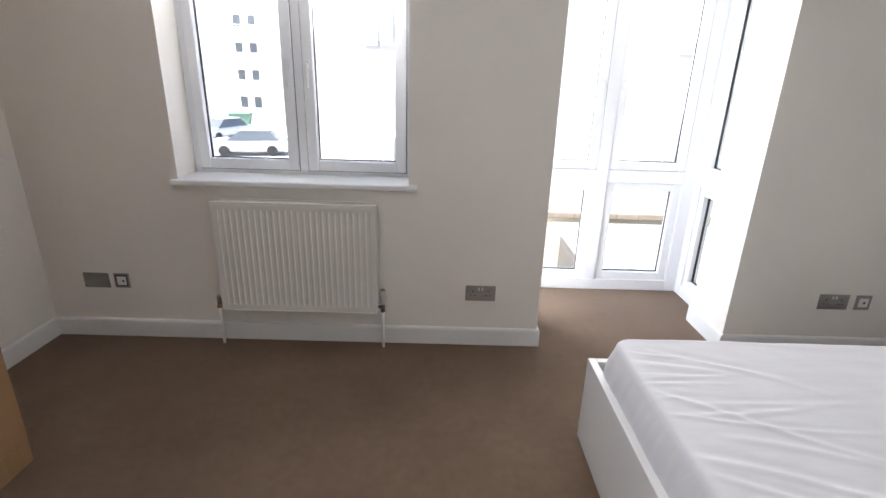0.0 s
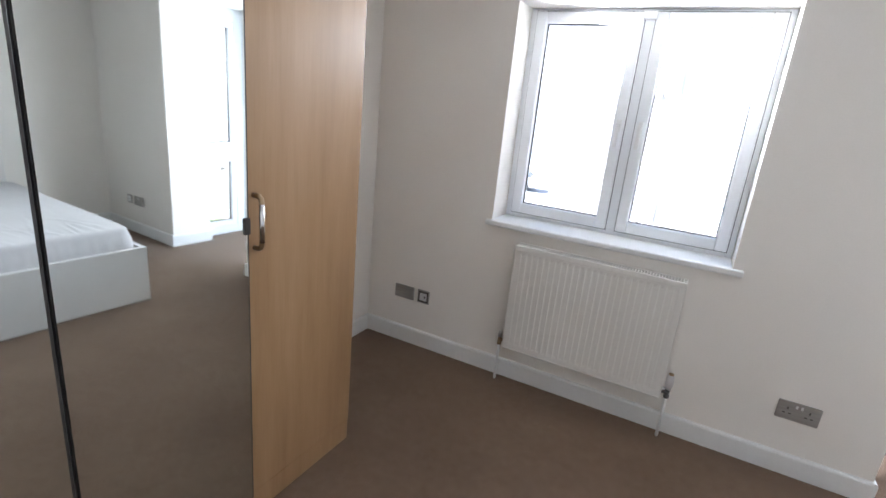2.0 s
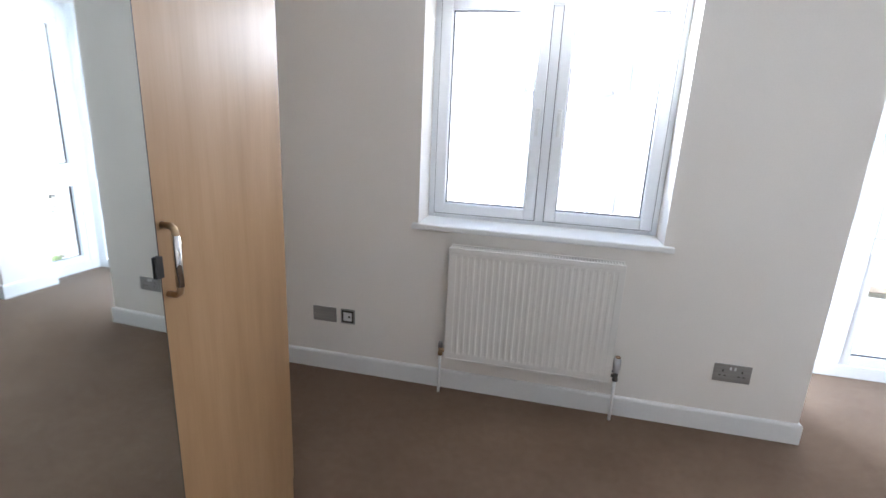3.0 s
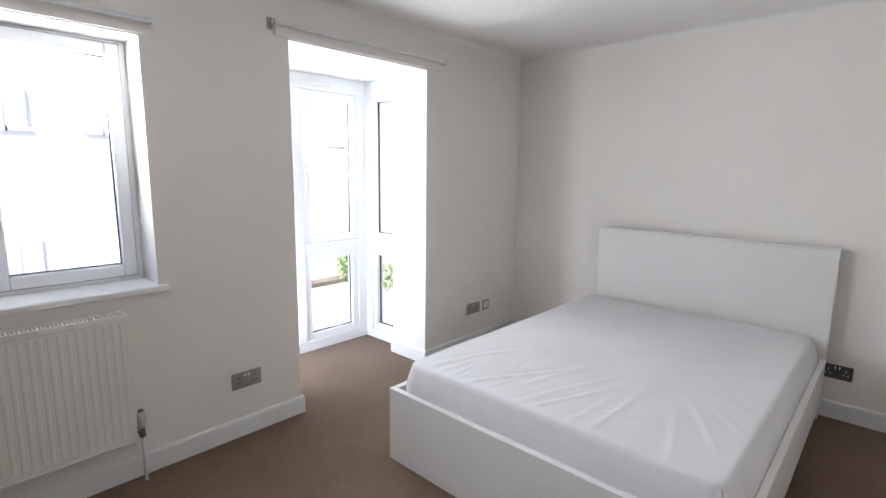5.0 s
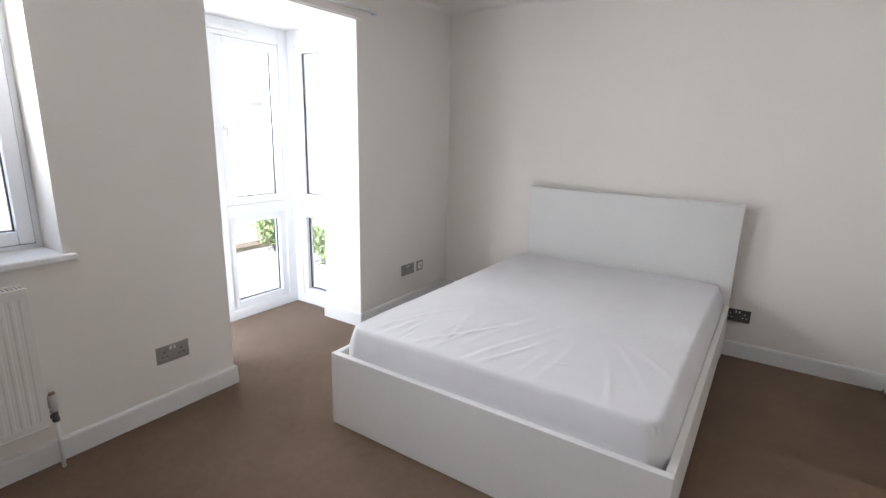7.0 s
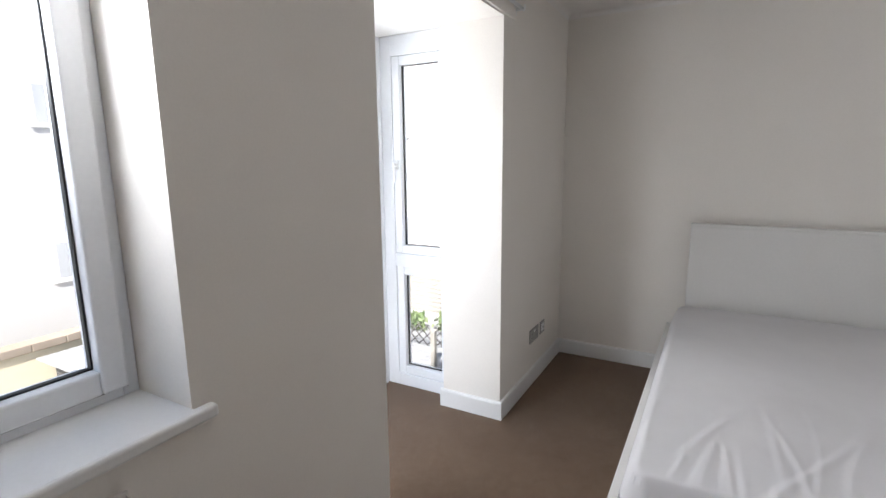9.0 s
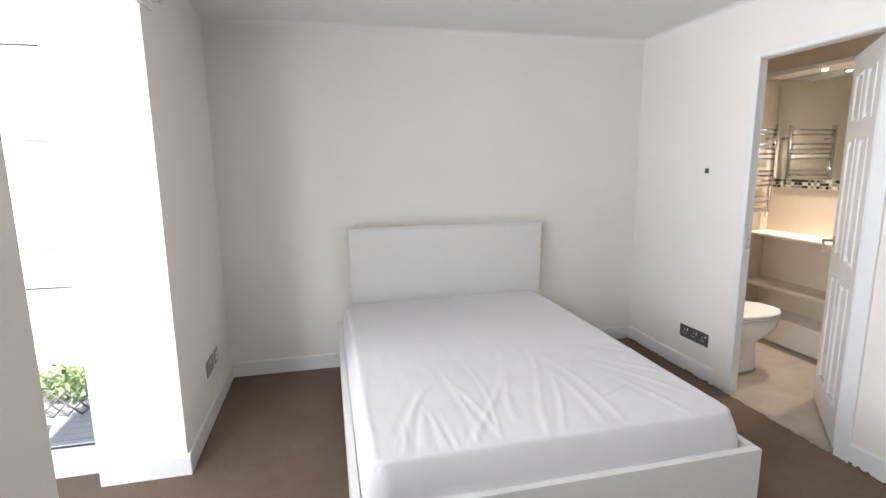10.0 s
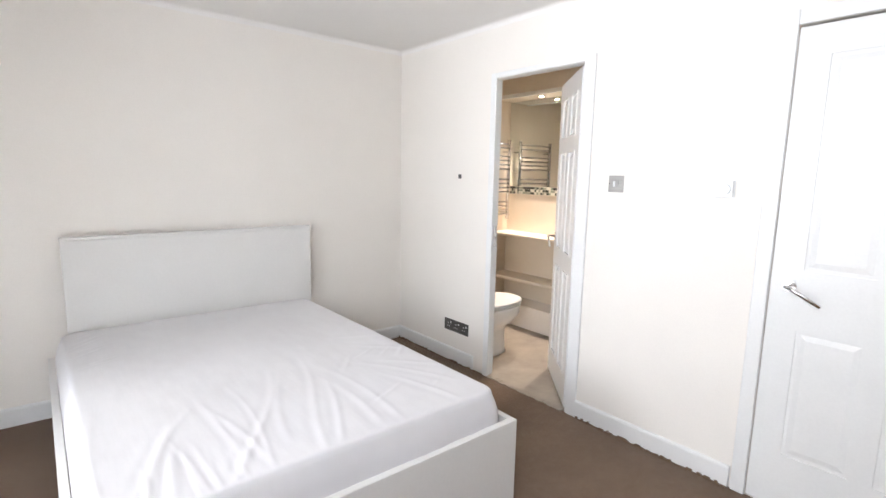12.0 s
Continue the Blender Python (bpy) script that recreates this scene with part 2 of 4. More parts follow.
def profile(bm, pts, p0, p1, up=Vector((0, 0, 1))):
    """A strip with the outline pts (out, up), drawn along p0 to p1; out lies to the left of the way."""
    p0, p1 = Vector(p0), Vector(p1)
    out = up.cross((p1 - p0).normalized())
    a = [bm.verts.new(p0 + out * o + up * u) for o, u in pts]
    b = [bm.verts.new(p1 + out * o + up * u) for o, u in pts]
    n = len(pts)
    for k in range(n):
        bm.faces.new((a[k], b[k], b[(k + 1) % n], a[(k + 1) % n]))
    bm.faces.new(a[::-1])
    bm.faces.new(b)


def finish(bm, name, material, smooth=False):
    bmesh.ops.recalc_face_normals(bm, faces=bm.faces)
    me = bpy.data.meshes.new(name)
    bm.to_mesh(me)
    bm.free()
    me.materials.append(material)
    if smooth:
        for p in me.polygons:
            p.use_smooth = True
    return me


def part(name, bm, material, parent=None, label="", smooth=False):
    ob = new(name, finish(bm, name, material, smooth))
    if parent is not None:
        ob.parent = parent
    if label:
        ob["label"] = label
    return ob


def structure(name, bm, material, label="", category=""):
    return tagged(part(name, bm, material), label, category, kind="structure")


def thing(name, label, category, at=(0, 0, 0), group=""):
    ob = new(name)
    ob.empty_display_size = 0.1
    ob.location = at
    return tagged(ob, label, category, group)


def panel_wall(us, vs, holes, put, d0, d1):
    """A wall of thickness d0..d1 over the grid us x vs with rectangular holes; put(u, v, d) gives a place."""
    bm = bmesh.new()
    cache = {}

    def vert(i, j, k):
        if (i, j, k) not in cache:
            cache[(i, j, k)] = bm.verts.new(put(us[i], vs[j], (d0, d1)[k]))
        return cache[(i, j, k)]

    def solid(i, j):
        if not (0 <= i < len(us) - 1 and 0 <= j < len(vs) - 1):
            return False
        u, v = (us[i] + us[i + 1]) / 2, (vs[j] + vs[j + 1]) / 2
        return not any(a < u < b and c < v < d for a, b, c, d in holes)

    for i in range(len(us) - 1):
        for j in range(len(vs) - 1):
            if not solid(i, j):
                continue
            for k in (0, 1):
                bm.faces.new([vert(i, j, k), vert(i + 1, j, k), vert(i + 1, j + 1, k), vert(i, j + 1, k)])
            for di, dj, a, b in ((-1, 0, (0, 0), (0, 1)), (1, 0, (1, 0), (1, 1)), (0, -1, (0, 0), (1, 0)), (0, 1, (0, 1), (1, 1))):
                if not solid(i + di, j + dj):
                    p, q = (i + a[0], j + a[1]), (i + b[0], j + b[1])
                    bm.faces.new([vert(*p, 0), vert(*q, 0), vert(*q, 1), vert(*p, 1)])
    return bm


# ---- plan: the bedroom, its bay and the shower room ----
WX, EX, SY, NY, TOP = -2.26, 2.66, -0.67, 2.50, 2.405
NOUT = 2.86                      # outer face of the window wall
BX0, BX1, BH = 0.46, 1.517, 2.142  # opening to the bay
WL, WR, WB, WT = -1.452, -0.267, 0.908, 2.025  # window opening
BAYW, BAYE, BAYN = 0.35, 1.62, 3.33
DX0, DX1, DH = 0.885, 1.574, 2.05  # shower room doorway
RX0, RX1, RH = -0.88, -0.115, 2.035  # bedroom door
SIN = -0.732                     # far face of the dividing wall
BSY = -1.98                      # far wall of the shower room

# floors
bm = bmesh.new()
box(bm, WX - 0.1, EX + 0.1, SY, NY, -0.12, 0)
box(bm, BX0, BX1, NY, NOUT, -0.12, 0)
box(bm, BAYW - 0.06, BAYE + 0.06, NOUT, BAYN + 0.06, -0.12, 0)
structure("floor", bm, CARPET, "taupe brown short-pile fitted carpet", "floor")
structure("floor_shower_room", boxbm(0.1, EX, BSY - 0.02, SY, -0.12, -0.004), BATHFLOOR, "grey beige vinyl shower room floor", "floor")

# walls
structure("wall_north", panel_wall([WX - 0.25, WL, WR, BX0, BX1, EX + 0.25], [-0.3, 0, WB, WT, BH, TOP + 0.2],
          [(WL, WR, WB, WT), (BX0, BX1, -0.3, BH)], lambda u, v, d: (u, d, v), NY, NOUT), WALL, "off-white painted window wall", "wall")
structure("wall_south", panel_wall([WX - 0.25, RX0, RX1, DX0 - 0.018, DX1 + 0.018, EX + 0.25], [-0.3, 0, RH, DH + 0.018, TOP + 0.2],
          [(RX0, RX1, 0, RH), (DX0 - 0.018, DX1 + 0.018, -0.3, DH + 0.018)], lambda u, v, d: (u, d, v), SIN, SY), WALL, "off-white painted wall with two doorways", "wall")
structure("wall_east", boxbm(EX, EX + 0.25, BSY - 0.25, NY, -0.3, TOP + 0.2), WALL, "off-white painted wall behind the headboard", "wall")
structure("wall_west", boxbm(WX - 0.25, WX, SY, NY, -0.3, TOP + 0.2), WALL, "off-white painted wall behind the wardrobe", "wall")
structure("ceiling", boxbm(WX, EX, SY, NY, TOP, TOP + 0.15), CEILING, "plain white painted ceiling", "ceiling")
structure("ceiling_bay", boxbm(BAYW - 0.09, BAYE + 0.09, NOUT, BAYN + 0.09, 2.16, 2.30), CEILING, "white ceiling of the bay", "ceiling")
structure("wall_shower_south", boxbm(0.1, EX, BSY - 0.2, BSY, -0.3, 2.5), CREAMTILE, "cream tiled shower room wall", "wall")
structure("wall_shower_west", boxbm(-0.1, 0.1, BSY - 0.2, SIN, -0.3, 2.5), BATHWALL, "cream painted shower room wall", "wall")
structure("wall_shower_lining", boxbm(DX1 + 0.02, EX, SIN - 0.012, SIN - 0.002, 0, 2.4), BATHWALL, "cream painted shower room wall", "wall")
structure("wall_shower_east", boxbm(EX - 0.012, EX - 0.002, BSY, SIN - 0.014, 0, 2.4), CREAMTILE, "cream tiled shower room wall", "wall")
structure("ceiling_shower", boxbm(0.1, EX, BSY, SIN, 2.4, 2.5), BATHWALL, "cream shower room ceiling", "ceiling")
# closed hall behind the bedroom door
structure("wall_hall", boxbm(-1.3, 0.0, -0.99, -0.95, -0.1, 2.4), WALL, "plain hall wall behind the door", "wall")

# coving
def coving(p0, p1):
    r = 0.032
    pts = [(0, 0), (0, -r)] + [(r - r * math.cos(radians(a)), -r + r * math.sin(radians(a))) for a in (15, 30, 45, 60, 75)] + [(r, 0)]
    bm = bmesh.new()
    profile(bm, [(o, u) for o, u in pts], p0, p1)
    structure("coving", bm, CEILING, "small plain white ceiling coving", "coving")


coving((EX, NY, TOP), (WX, NY, TOP))
coving((EX, SY, TOP), (EX, NY, TOP))
coving((WX, SY, TOP), (EX, SY, TOP))
coving((WX, NY, TOP), (WX, SY, TOP))

# skirting
SK = [(0, 0), (0.016, 0), (0.016, 0.092), (0.013, 0.101), (0.007, 0.105), (0, 0.105)]


def skirting(p0, p1):
    bm = bmesh.new()
    profile(bm, SK, p0, p1)
    structure("baseboard", bm, GLOSS, "white gloss painted baseboard", "baseboard")


skirting((BX0, NY, 0), (WX, NY, 0))
skirting((EX, NY, 0), (BX1, NY, 0))
skirting((BX0 - 0.0, NOUT, 0), (BX0, NY - 0.016, 0))
skirting((BX1, NY - 0.016, 0), (BX1, NOUT + 0.016, 0))
skirting((EX, SY, 0), (EX, NY, 0))
skirting((WX, NY, 0), (WX, 1.535, 0))
skirting((1.71, SY, 0), (EX, SY, 0))
skirting((RX1 + 0.07, SY, 0), (DX0 - 0.075, SY, 0))


# ---- windows ----
def hbox(bm, put, u0, u1, v0, v1, d0, d1, bevel=0.004):
    """A bar in a window's own plane: u along it, v up, d from the room outwards."""
    c = [put(u, v, d) for u in (u0, u1) for v in (v0, v1) for d in (d0, d1)]
    lo = [min(p[k] for p in c) for k in range(3)]
    hi = [max(p[k] for p in c) for k in range(3)]
    box(bm, lo[0], hi[0], lo[1], hi[1], lo[2], hi[2], bevel, 2)


def glazed_leaf(parent, put, u0, u1, v0, v1, d, w, name, gap_line=0.002):
    """A sash or fixed light: bevelled frame of width w, dark gasket and a glass pane."""
    bm = bmesh.new()
    for a in ((u0, u0 + w, v0, v1), (u1 - w, u1, v0, v1)):
        hbox(bm, put, *a, d, d + 0.07, 0.006)
    for a in ((u0 + w, u1 - w, v0, v0 + w), (u0 + w, u1 - w, v1 - w, v1)):
        hbox(bm, put, *a, d + 0.001, d + 0.07, 0.006)
    s = part(name, bm, UPVC, parent)
    bm = bmesh.new()
    g = 0.0045
    for a in ((u0 + w - 0.001, u0 + w + g, v0 + w, v1 - w), (u1 - w - g, u1 - w + 0.001, v0 + w, v1 - w)):
        hbox(bm, put, *a, d + 0.032, d + 0.046, 0)
    for a in ((u0 + w + g, u1 - w - g, v0 + w - 0.001, v0 + w + g), (u0 + w + g, u1 - w - g, v1 - w - g, v1 - w + 0.001)):
        hbox(bm, put, *a, d + 0.032, d + 0.046, 0)
    part("gasket", bm, GASKET, s, "black rubber gasket")
    if name == "casement":
        # thin strip coloured as the shadow gap between sash and frame
        bm = bmesh.new()
        e, k = 0.0035, gap_line
        for a in ((u0 - e, u0 + 0.002, v0 - e, v1 + e), (u1 - 0.002, u1 + e, v0 - e, v1 + e), (u0 + 0.002, u1 - 0.002, v0 - e, v0 + 0.002),
                  (u0 + 0.002, u1 - 0.002, v1 - 0.002, v1 + e)):
            hbox(bm, put, *a, d + k, d + 0.03, 0)
        part("gap_line", bm, GAPSHADE, s, "grey strip drawn as the shadow gap round the sash")
    bm = bmesh.new()
    hbox(bm, put, u0 + w, u1 - w, v0 + w, v1 - w, d + 0.046, d + 0.052, 0)
    pane = part("pane", bm, GLASS, s, "clear glass pane")
    pane.visible_shadow = False
    return s


def window_handle(parent, put, u, v, d):
    bm = bmesh.new()
    hbox(bm, put, u - 0.012, u + 0.012, v - 0.03, v + 0.03, d - 0.012, d, 0.004)
    hbox(bm, put, u - 0.009, u + 0.009, v - 0.01, v + 0.01, d - 0.034, d - 0.010, 0.004)
    hbox(bm, put, u - 0.009, u + 0.009, v - 0.105, v + 0.012, d - 0.042, d - 0.03, 0.004)
    part("window_handle", bm, WHITEPLASTIC, parent, "white lever window handle")


# casement window over the radiator
w1 = tagged(new("window_1"), "white uPVC two-casement window in a painted reveal", "window", kind="structure")
putN = lambda u, v, d: (u, d, v)
FD = 2.685
bm = bmesh.new()
for a in ((WL, WL + 0.035, WB, WT), (WR - 0.035, WR, WB, WT), (-0.881, -0.826, WB + 0.03, WT - 0.015)):
    hbox(bm, putN, *a, FD + 0.015, FD + 0.09)
hbox(bm, putN, WL + 0.035, WR - 0.035, WB, WB + 0.03, FD + 0.016, FD + 0.09)
hbox(bm, putN, WL + 0.035, WR - 0.035, WT - 0.015, WT, FD + 0.016, FD + 0.09)
for a in ((WL + 0.03, WL + 0.05, WB + 0.025, WT - 0.012), (WR - 0.05, WR - 0.018, WB + 0.025, WT - 0.012), (-0.895, -0.812, WB + 0.025, WT - 0.012)):
    hbox(bm, putN, *a, FD + 0.06, FD + 0.0895, 0)
part("window_frame", bm, UPVC, w1)
for u0, u1, hu in ((-1.418, -0.879, -0.906), (-0.828, -0.296, -0.800)):
    s = glazed_leaf(w1, putN, u0, u1, 0.936, 2.010, FD, 0.056, "casement", 0.0135)
    window_handle(s, putN, hu, 1.475, FD)
bm = bmesh.new()
box(bm, WL + 0.002, WR - 0.002, NY - 0.022, FD + 0.02, WB - 0.025, WB + 0.0045, 0)
box(bm, WL - 0.03, WR + 0.046, NY - 0.032, NY - 0.002, WB - 0.027, WB + 0.004, 0.008, 3)
part("window_sill", bm, GLOSS, w1, "white gloss painted sill board with a nosing")
part("trickle_vent", boxbm(-0.886, -0.822, FD - 0.012, FD + 0.02, 1.975, 2.012, bevel=0.004), WHITEPLASTIC, w1, "small white vent cover")


# bay windows
def bay_front():
    w = tagged(new("window_2"), "full-height white uPVC bay window with four lights", "window", kind="structure")
    d = BAYN
    bm = bmesh.new()
    for a in ((BAYW - 0.0595, 0.43, 0, 2.16), (1.54, BAYE + 0.0595, 0, 2.16), (0.945, 1.025, 0.08, 2.046)):
        hbox(bm, putN, *a, d, d + 0.085)
    for a in ((0.43, 1.54, 0, 0.08), (0.43, 1.54, 2.046, 2.16), (0.43, 0.945, 0.791, 0.876), (1.025, 1.54, 0.791, 0.876)):
        hbox(bm, putN, *a, d + 0.001, d + 0.085)
    part("window_frame", bm, UPVC, w)
    for u0, u1 in ((0.43, 0.945), (1.025, 1.54)):
        glazed_leaf(w, putN, u0, u1, 0.08, 0.791, d + 0.012, 0.056, "fixed_light")
        s = glazed_leaf(w, putN, u0, u1, 0.876, 2.046, d + 0.006, 0.056, "casement")
        window_handle(s, putN, u1 - 0.028 if u0 < 0.9 else u0 + 0.028, 1.42, d + 0.006)
    part("trickle_vent", boxbm(0.72, 1.28, d - 0.022, d + 0.001, 2.075, 2.105, bevel=0.006), WHITEPLASTIC, w, "long white trickle vent")


def bay_side(name, x, sign):
    put = lambda u, v, d: (x + sign * d, u, v)
    w = tagged(new(name), "narrow full-height white uPVC bay side window", "window", kind="structure")
    bm = bmesh.new()
    for a in ((NOUT, 2.885, 0, 2.16), (3.255, BAYN, 0, 2.16)):
        hbox(bm, put, *a, 0, 0.06)
    for a in ((2.885, 3.255, 0, 0.08), (2.885, 3.255, 2.046, 2.16), (2.885, 3.255, 0.791, 0.876)):
        hbox(bm, put, *a, 0.001, 0.0845)
    part("window_frame", bm, UPVC, w)
    glazed_leaf(w, put, 2.885, 3.255, 0.08, 0.791, 0.012, 0.052, "fixed_light")
    s = glazed_leaf(w, put, 2.885, 3.255, 0.876, 2.046, 0.006, 0.052, "casement")
    window_handle(s, put, 3.23, 1.42, 0.006)


bay_front()
bay_side("window_3", BAYE, 1)
bay_side("window_4", BAYW, -1)


# blind rails over the openings
def blind_rail(x0, x1, z, y=2.462):
    r = thing("curtain_rail", "slim white curtain rail on small metal brackets", "curtain rail", (x0, y, z), "curtain rails")
    part("rail", tubebm([(0, 0, 0), (x1 - x0, 0, 0)], 0.009), WHITEPLASTIC, r)
    for x in (0.006, x1 - x0 - 0.006):
        bm = bmesh.new()
        box(bm, x - 0.006, x + 0.006, 0.008, 0.038, -0.012, 0.012, 0.002)
        box(bm, x - 0.016, x + 0.016, 0.033, 0.0375, -0.03, 0.03, 0.001)
        tube(bm, [(x, 0.01, -0.008), (x, -0.012, -0.014), (x, -0.018, 0.004), (x, -0.014, 0.016)], 0.0035, 8)
        part("bracket", bm, STEEL if x < 0.1 else WHITEPLASTIC, r, "metal hook bracket" if x < 0.1 else "white hook bracket")
    part("valance", boxbm(0.03, x1 - x0 - 0.03, 0.022, 0.037, -0.055, -0.004, bevel=0.003), WALL, r, "painted batten behind the rail")


blind_rail(0.348, 1.668, 2.204)
blind_rail(-1.535, -0.215, 2.086)


# ---- doors ----
def architrave(x0, x1, h, y, w0, w1, top, label):
    bm = bmesh.new()
    box(bm, x0 - w0, x0, y, y + 0.016, 0, h + top, 0.005, 2)
    box(bm, x1, x1 + w1, y, y + 0.016, 0, h + top, 0.005, 2)
    box(bm, x0, x1, y + 0.0005, y + 0.016, h, h + top, 0.005, 2)
    structure("trim", bm, GLOSS, label, "door trim")


def panelled_leaf(name, label, w, h, panels, relief, bead, thick=0.04):
    """A moulded door leaf: u from the hinge, standing on z = 0, with raised and grooved panels on both faces."""
    d = thing(name, label, "door")
    d["kind"] = "structure"
    us = sorted({0, w, *[p[0] for p in panels], *[p[1] for p in panels]})
    vs = sorted({0, h, *[p[2] for p in panels], *[p[3] for p in panels]})
    bm = panel_wall(us, vs, panels, lambda u, v, q: (u, q, v), -thick / 2, thick / 2)
    leaf = part("leaf", bm, GLOSS, d)
    for a, b, c, e in panels:
        bm = bmesh.new()
        box(bm, a, b, -thick / 2 + relief, thick / 2 - relief, c, e)
        for s in (-1, 1):
            m = 0.036
            y0, y1 = s * (thick / 2 - relief), s * (thick / 2 - 0.001)
            for p in ((a - 0.004, a + 0.007, c - 0.004, e + 0.004), (b - 0.007, b + 0.004, c - 0.004, e + 0.004),
                      (a + 0.007, b - 0.007, c - 0.004, c + 0.007), (a + 0.007, b - 0.007, e - 0.007, e + 0.004)) if bead else ():
                lo, hi = sorted((s * (thick / 2 - 0.010), s * (thick / 2 + 0.004)))
                box(bm, p[0], p[1], lo, hi, p[2], p[3], 0.003, 2)
            q0 = [bm.verts.new((x, y0, z)) for x, z in ((a + 0.014, c + 0.014), (b - 0.014, c + 0.014), (b - 0.014, e - 0.014), (a + 0.014, e - 0.014))]
            q1 = [bm.verts.new((x, y1, z)) for x, z in ((a + m, c + m), (b - m, c + m), (b - m, e - m), (a + m, e - m))]
            for k in range(4):
                bm.faces.new((q0[k], q0[(k + 1) % 4], q1[(k + 1) % 4], q1[k]))
            bm.faces.new(q1)
        part("door_panel", bm, GLOSS, d)
    return d


def lever(parent, u, z, way, thick=0.04):
    for s in (-1, 1):
        y = s * thick / 2
        bm = bmesh.new()
        tube(bm, [(u, y, z), (u, y + s * 0.009, z)], 0.026, 20)
        tube(bm, [(u, y + s * 0.006, z), (u, y + s * 0.05, z), (u + way * 0.012, y + s * 0.056, z), (u + way * 0.125, y + s * 0.058, z - 0.06)],
             0.0085, 12)
        part("door_handle", bm, CHROME, parent, "chrome lever handle on a round rose")


def six_panels(w, h):
    a, b, c = 0.105, w / 2 - 0.05, w / 2 + 0.05
    rows = ((0.18, 0.81), (0.93, 1.57), (1.67, 1.92))
    return [(u0, u1, v0, v1) for u0, u1 in ((a, b), (c, w - a)) for v0, v1 in rows]


# shower room doorway
LW = 0.657
door2 = panelled_leaf("door_2", "white six-panel shower room door standing half open", LW, 2.035, six_panels(LW, 2.035), 0.014, True)
lever(door2, LW - 0.055, 1.0, -1)
part("latch_plate", boxbm(LW - 0.0005, LW + 0.0015, -0.011, 0.011, 0.90, 1.06), CHROME, door2, "chrome latch plate")
door2.matrix_basis = pose(DX0 + 0.02, SIN + 0.018, 0.008, 0, 0, -43)
bm = bmesh.new()
box(bm, DX0 - 0.017, DX0, SIN - 0.004, SY + 0.004, 0, DH + 0.017, 0.001, 1)
box(bm, DX1, DX1 + 0.017, SIN - 0.004, SY + 0.004, 0, DH + 0.017, 0.001, 1)
box(bm, DX0, DX1, SIN - 0.004, SY + 0.004, DH, DH + 0.017, 0.001, 1)
box(bm, DX1 - 0.01, DX1, SIN + 0.044, SY - 0.004, 0, DH)
structure("door_lining", bm, GLOSS, "white gloss door lining", "door trim")
architrave(DX0 - 0.006, DX1 - 0.024, DH + 0.002, SY, 0.072, 0.05, 0.034, "white gloss architrave round the shower room doorway")
part("strike_plate", boxbm(DX1 - 0.002, DX1 + 0.001, SIN + 0.008, SIN + 0.034, 0.94, 1.08), CHROME, None)
tagged(bpy.data.objects["strike_plate"], "small chrome strike plate on the door lining", "strike plate")
bm = bmesh.new()
rng = random.Random(5)
n = 26
for k in range(n):
    x0, x1 = DX0 + 0.02 + (DX1 - DX0 - 0.04) * k / n, DX0 + 0.02 + (DX1 - DX0 - 0.04) * (k + 1) / n
    box(bm, x0, x1 - 0.001, SY - 0.02 - rng.random() * 0.008, SY + 0.012 + rng.random() * 0.012, -0.003, 0.004 + rng.random() * 0.004)
structure("threshold", bm, BATHFLOOR, "frayed carpet edge and worn threshold strip", "threshold")

def frayed_edge(x0, x1, seed):
    """The carpet's uneven cut edge along the foot of the wall."""
    rng = random.Random(seed)
    bm = bmesh.new()
    x = x0
    while x < x1:
        w = rng.uniform(0.008, 0.03)
        box(bm, x, min(x1, x + w), SY + 0.0165, SY + 0.0165 + rng.uniform(0.004, 0.014), -0.001, rng.choice((0.004, 0.006, 0.009, 0.014)))
        x += w
    structure("carpet_edge", bm, CARPET, "frayed cut edge of the brown carpet", "carpet edge")


frayed_edge(RX1 + 0.07, DX0 - 0.09, 8)
frayed_edge(1.66, EX - 0.02, 9)

# bedroom door, closed
PW = RX1 - RX0 - 0.005
door1 = panelled_leaf("door_1", "white four-panel moulded bedroom door, closed", PW, 2.02,
                      [(0.112, 0.342, 0.245, 0.80), (PW - 0.342, PW - 0.112, 0.245, 0.80), (0.112, 0.342, 1.055, 1.905), (PW - 0.342, PW - 0.112, 1.055, 1.905)], 0.006, False)
lever(door1, PW - 0.07, 0.985, -1)
door1.matrix_basis = pose(RX0 + 0.0025, SY - 0.022, 0.006)
architrave(RX0, RX1, RH, SY, 0.06, 0.06, 0.06, "white gloss architrave round the bedroom door")


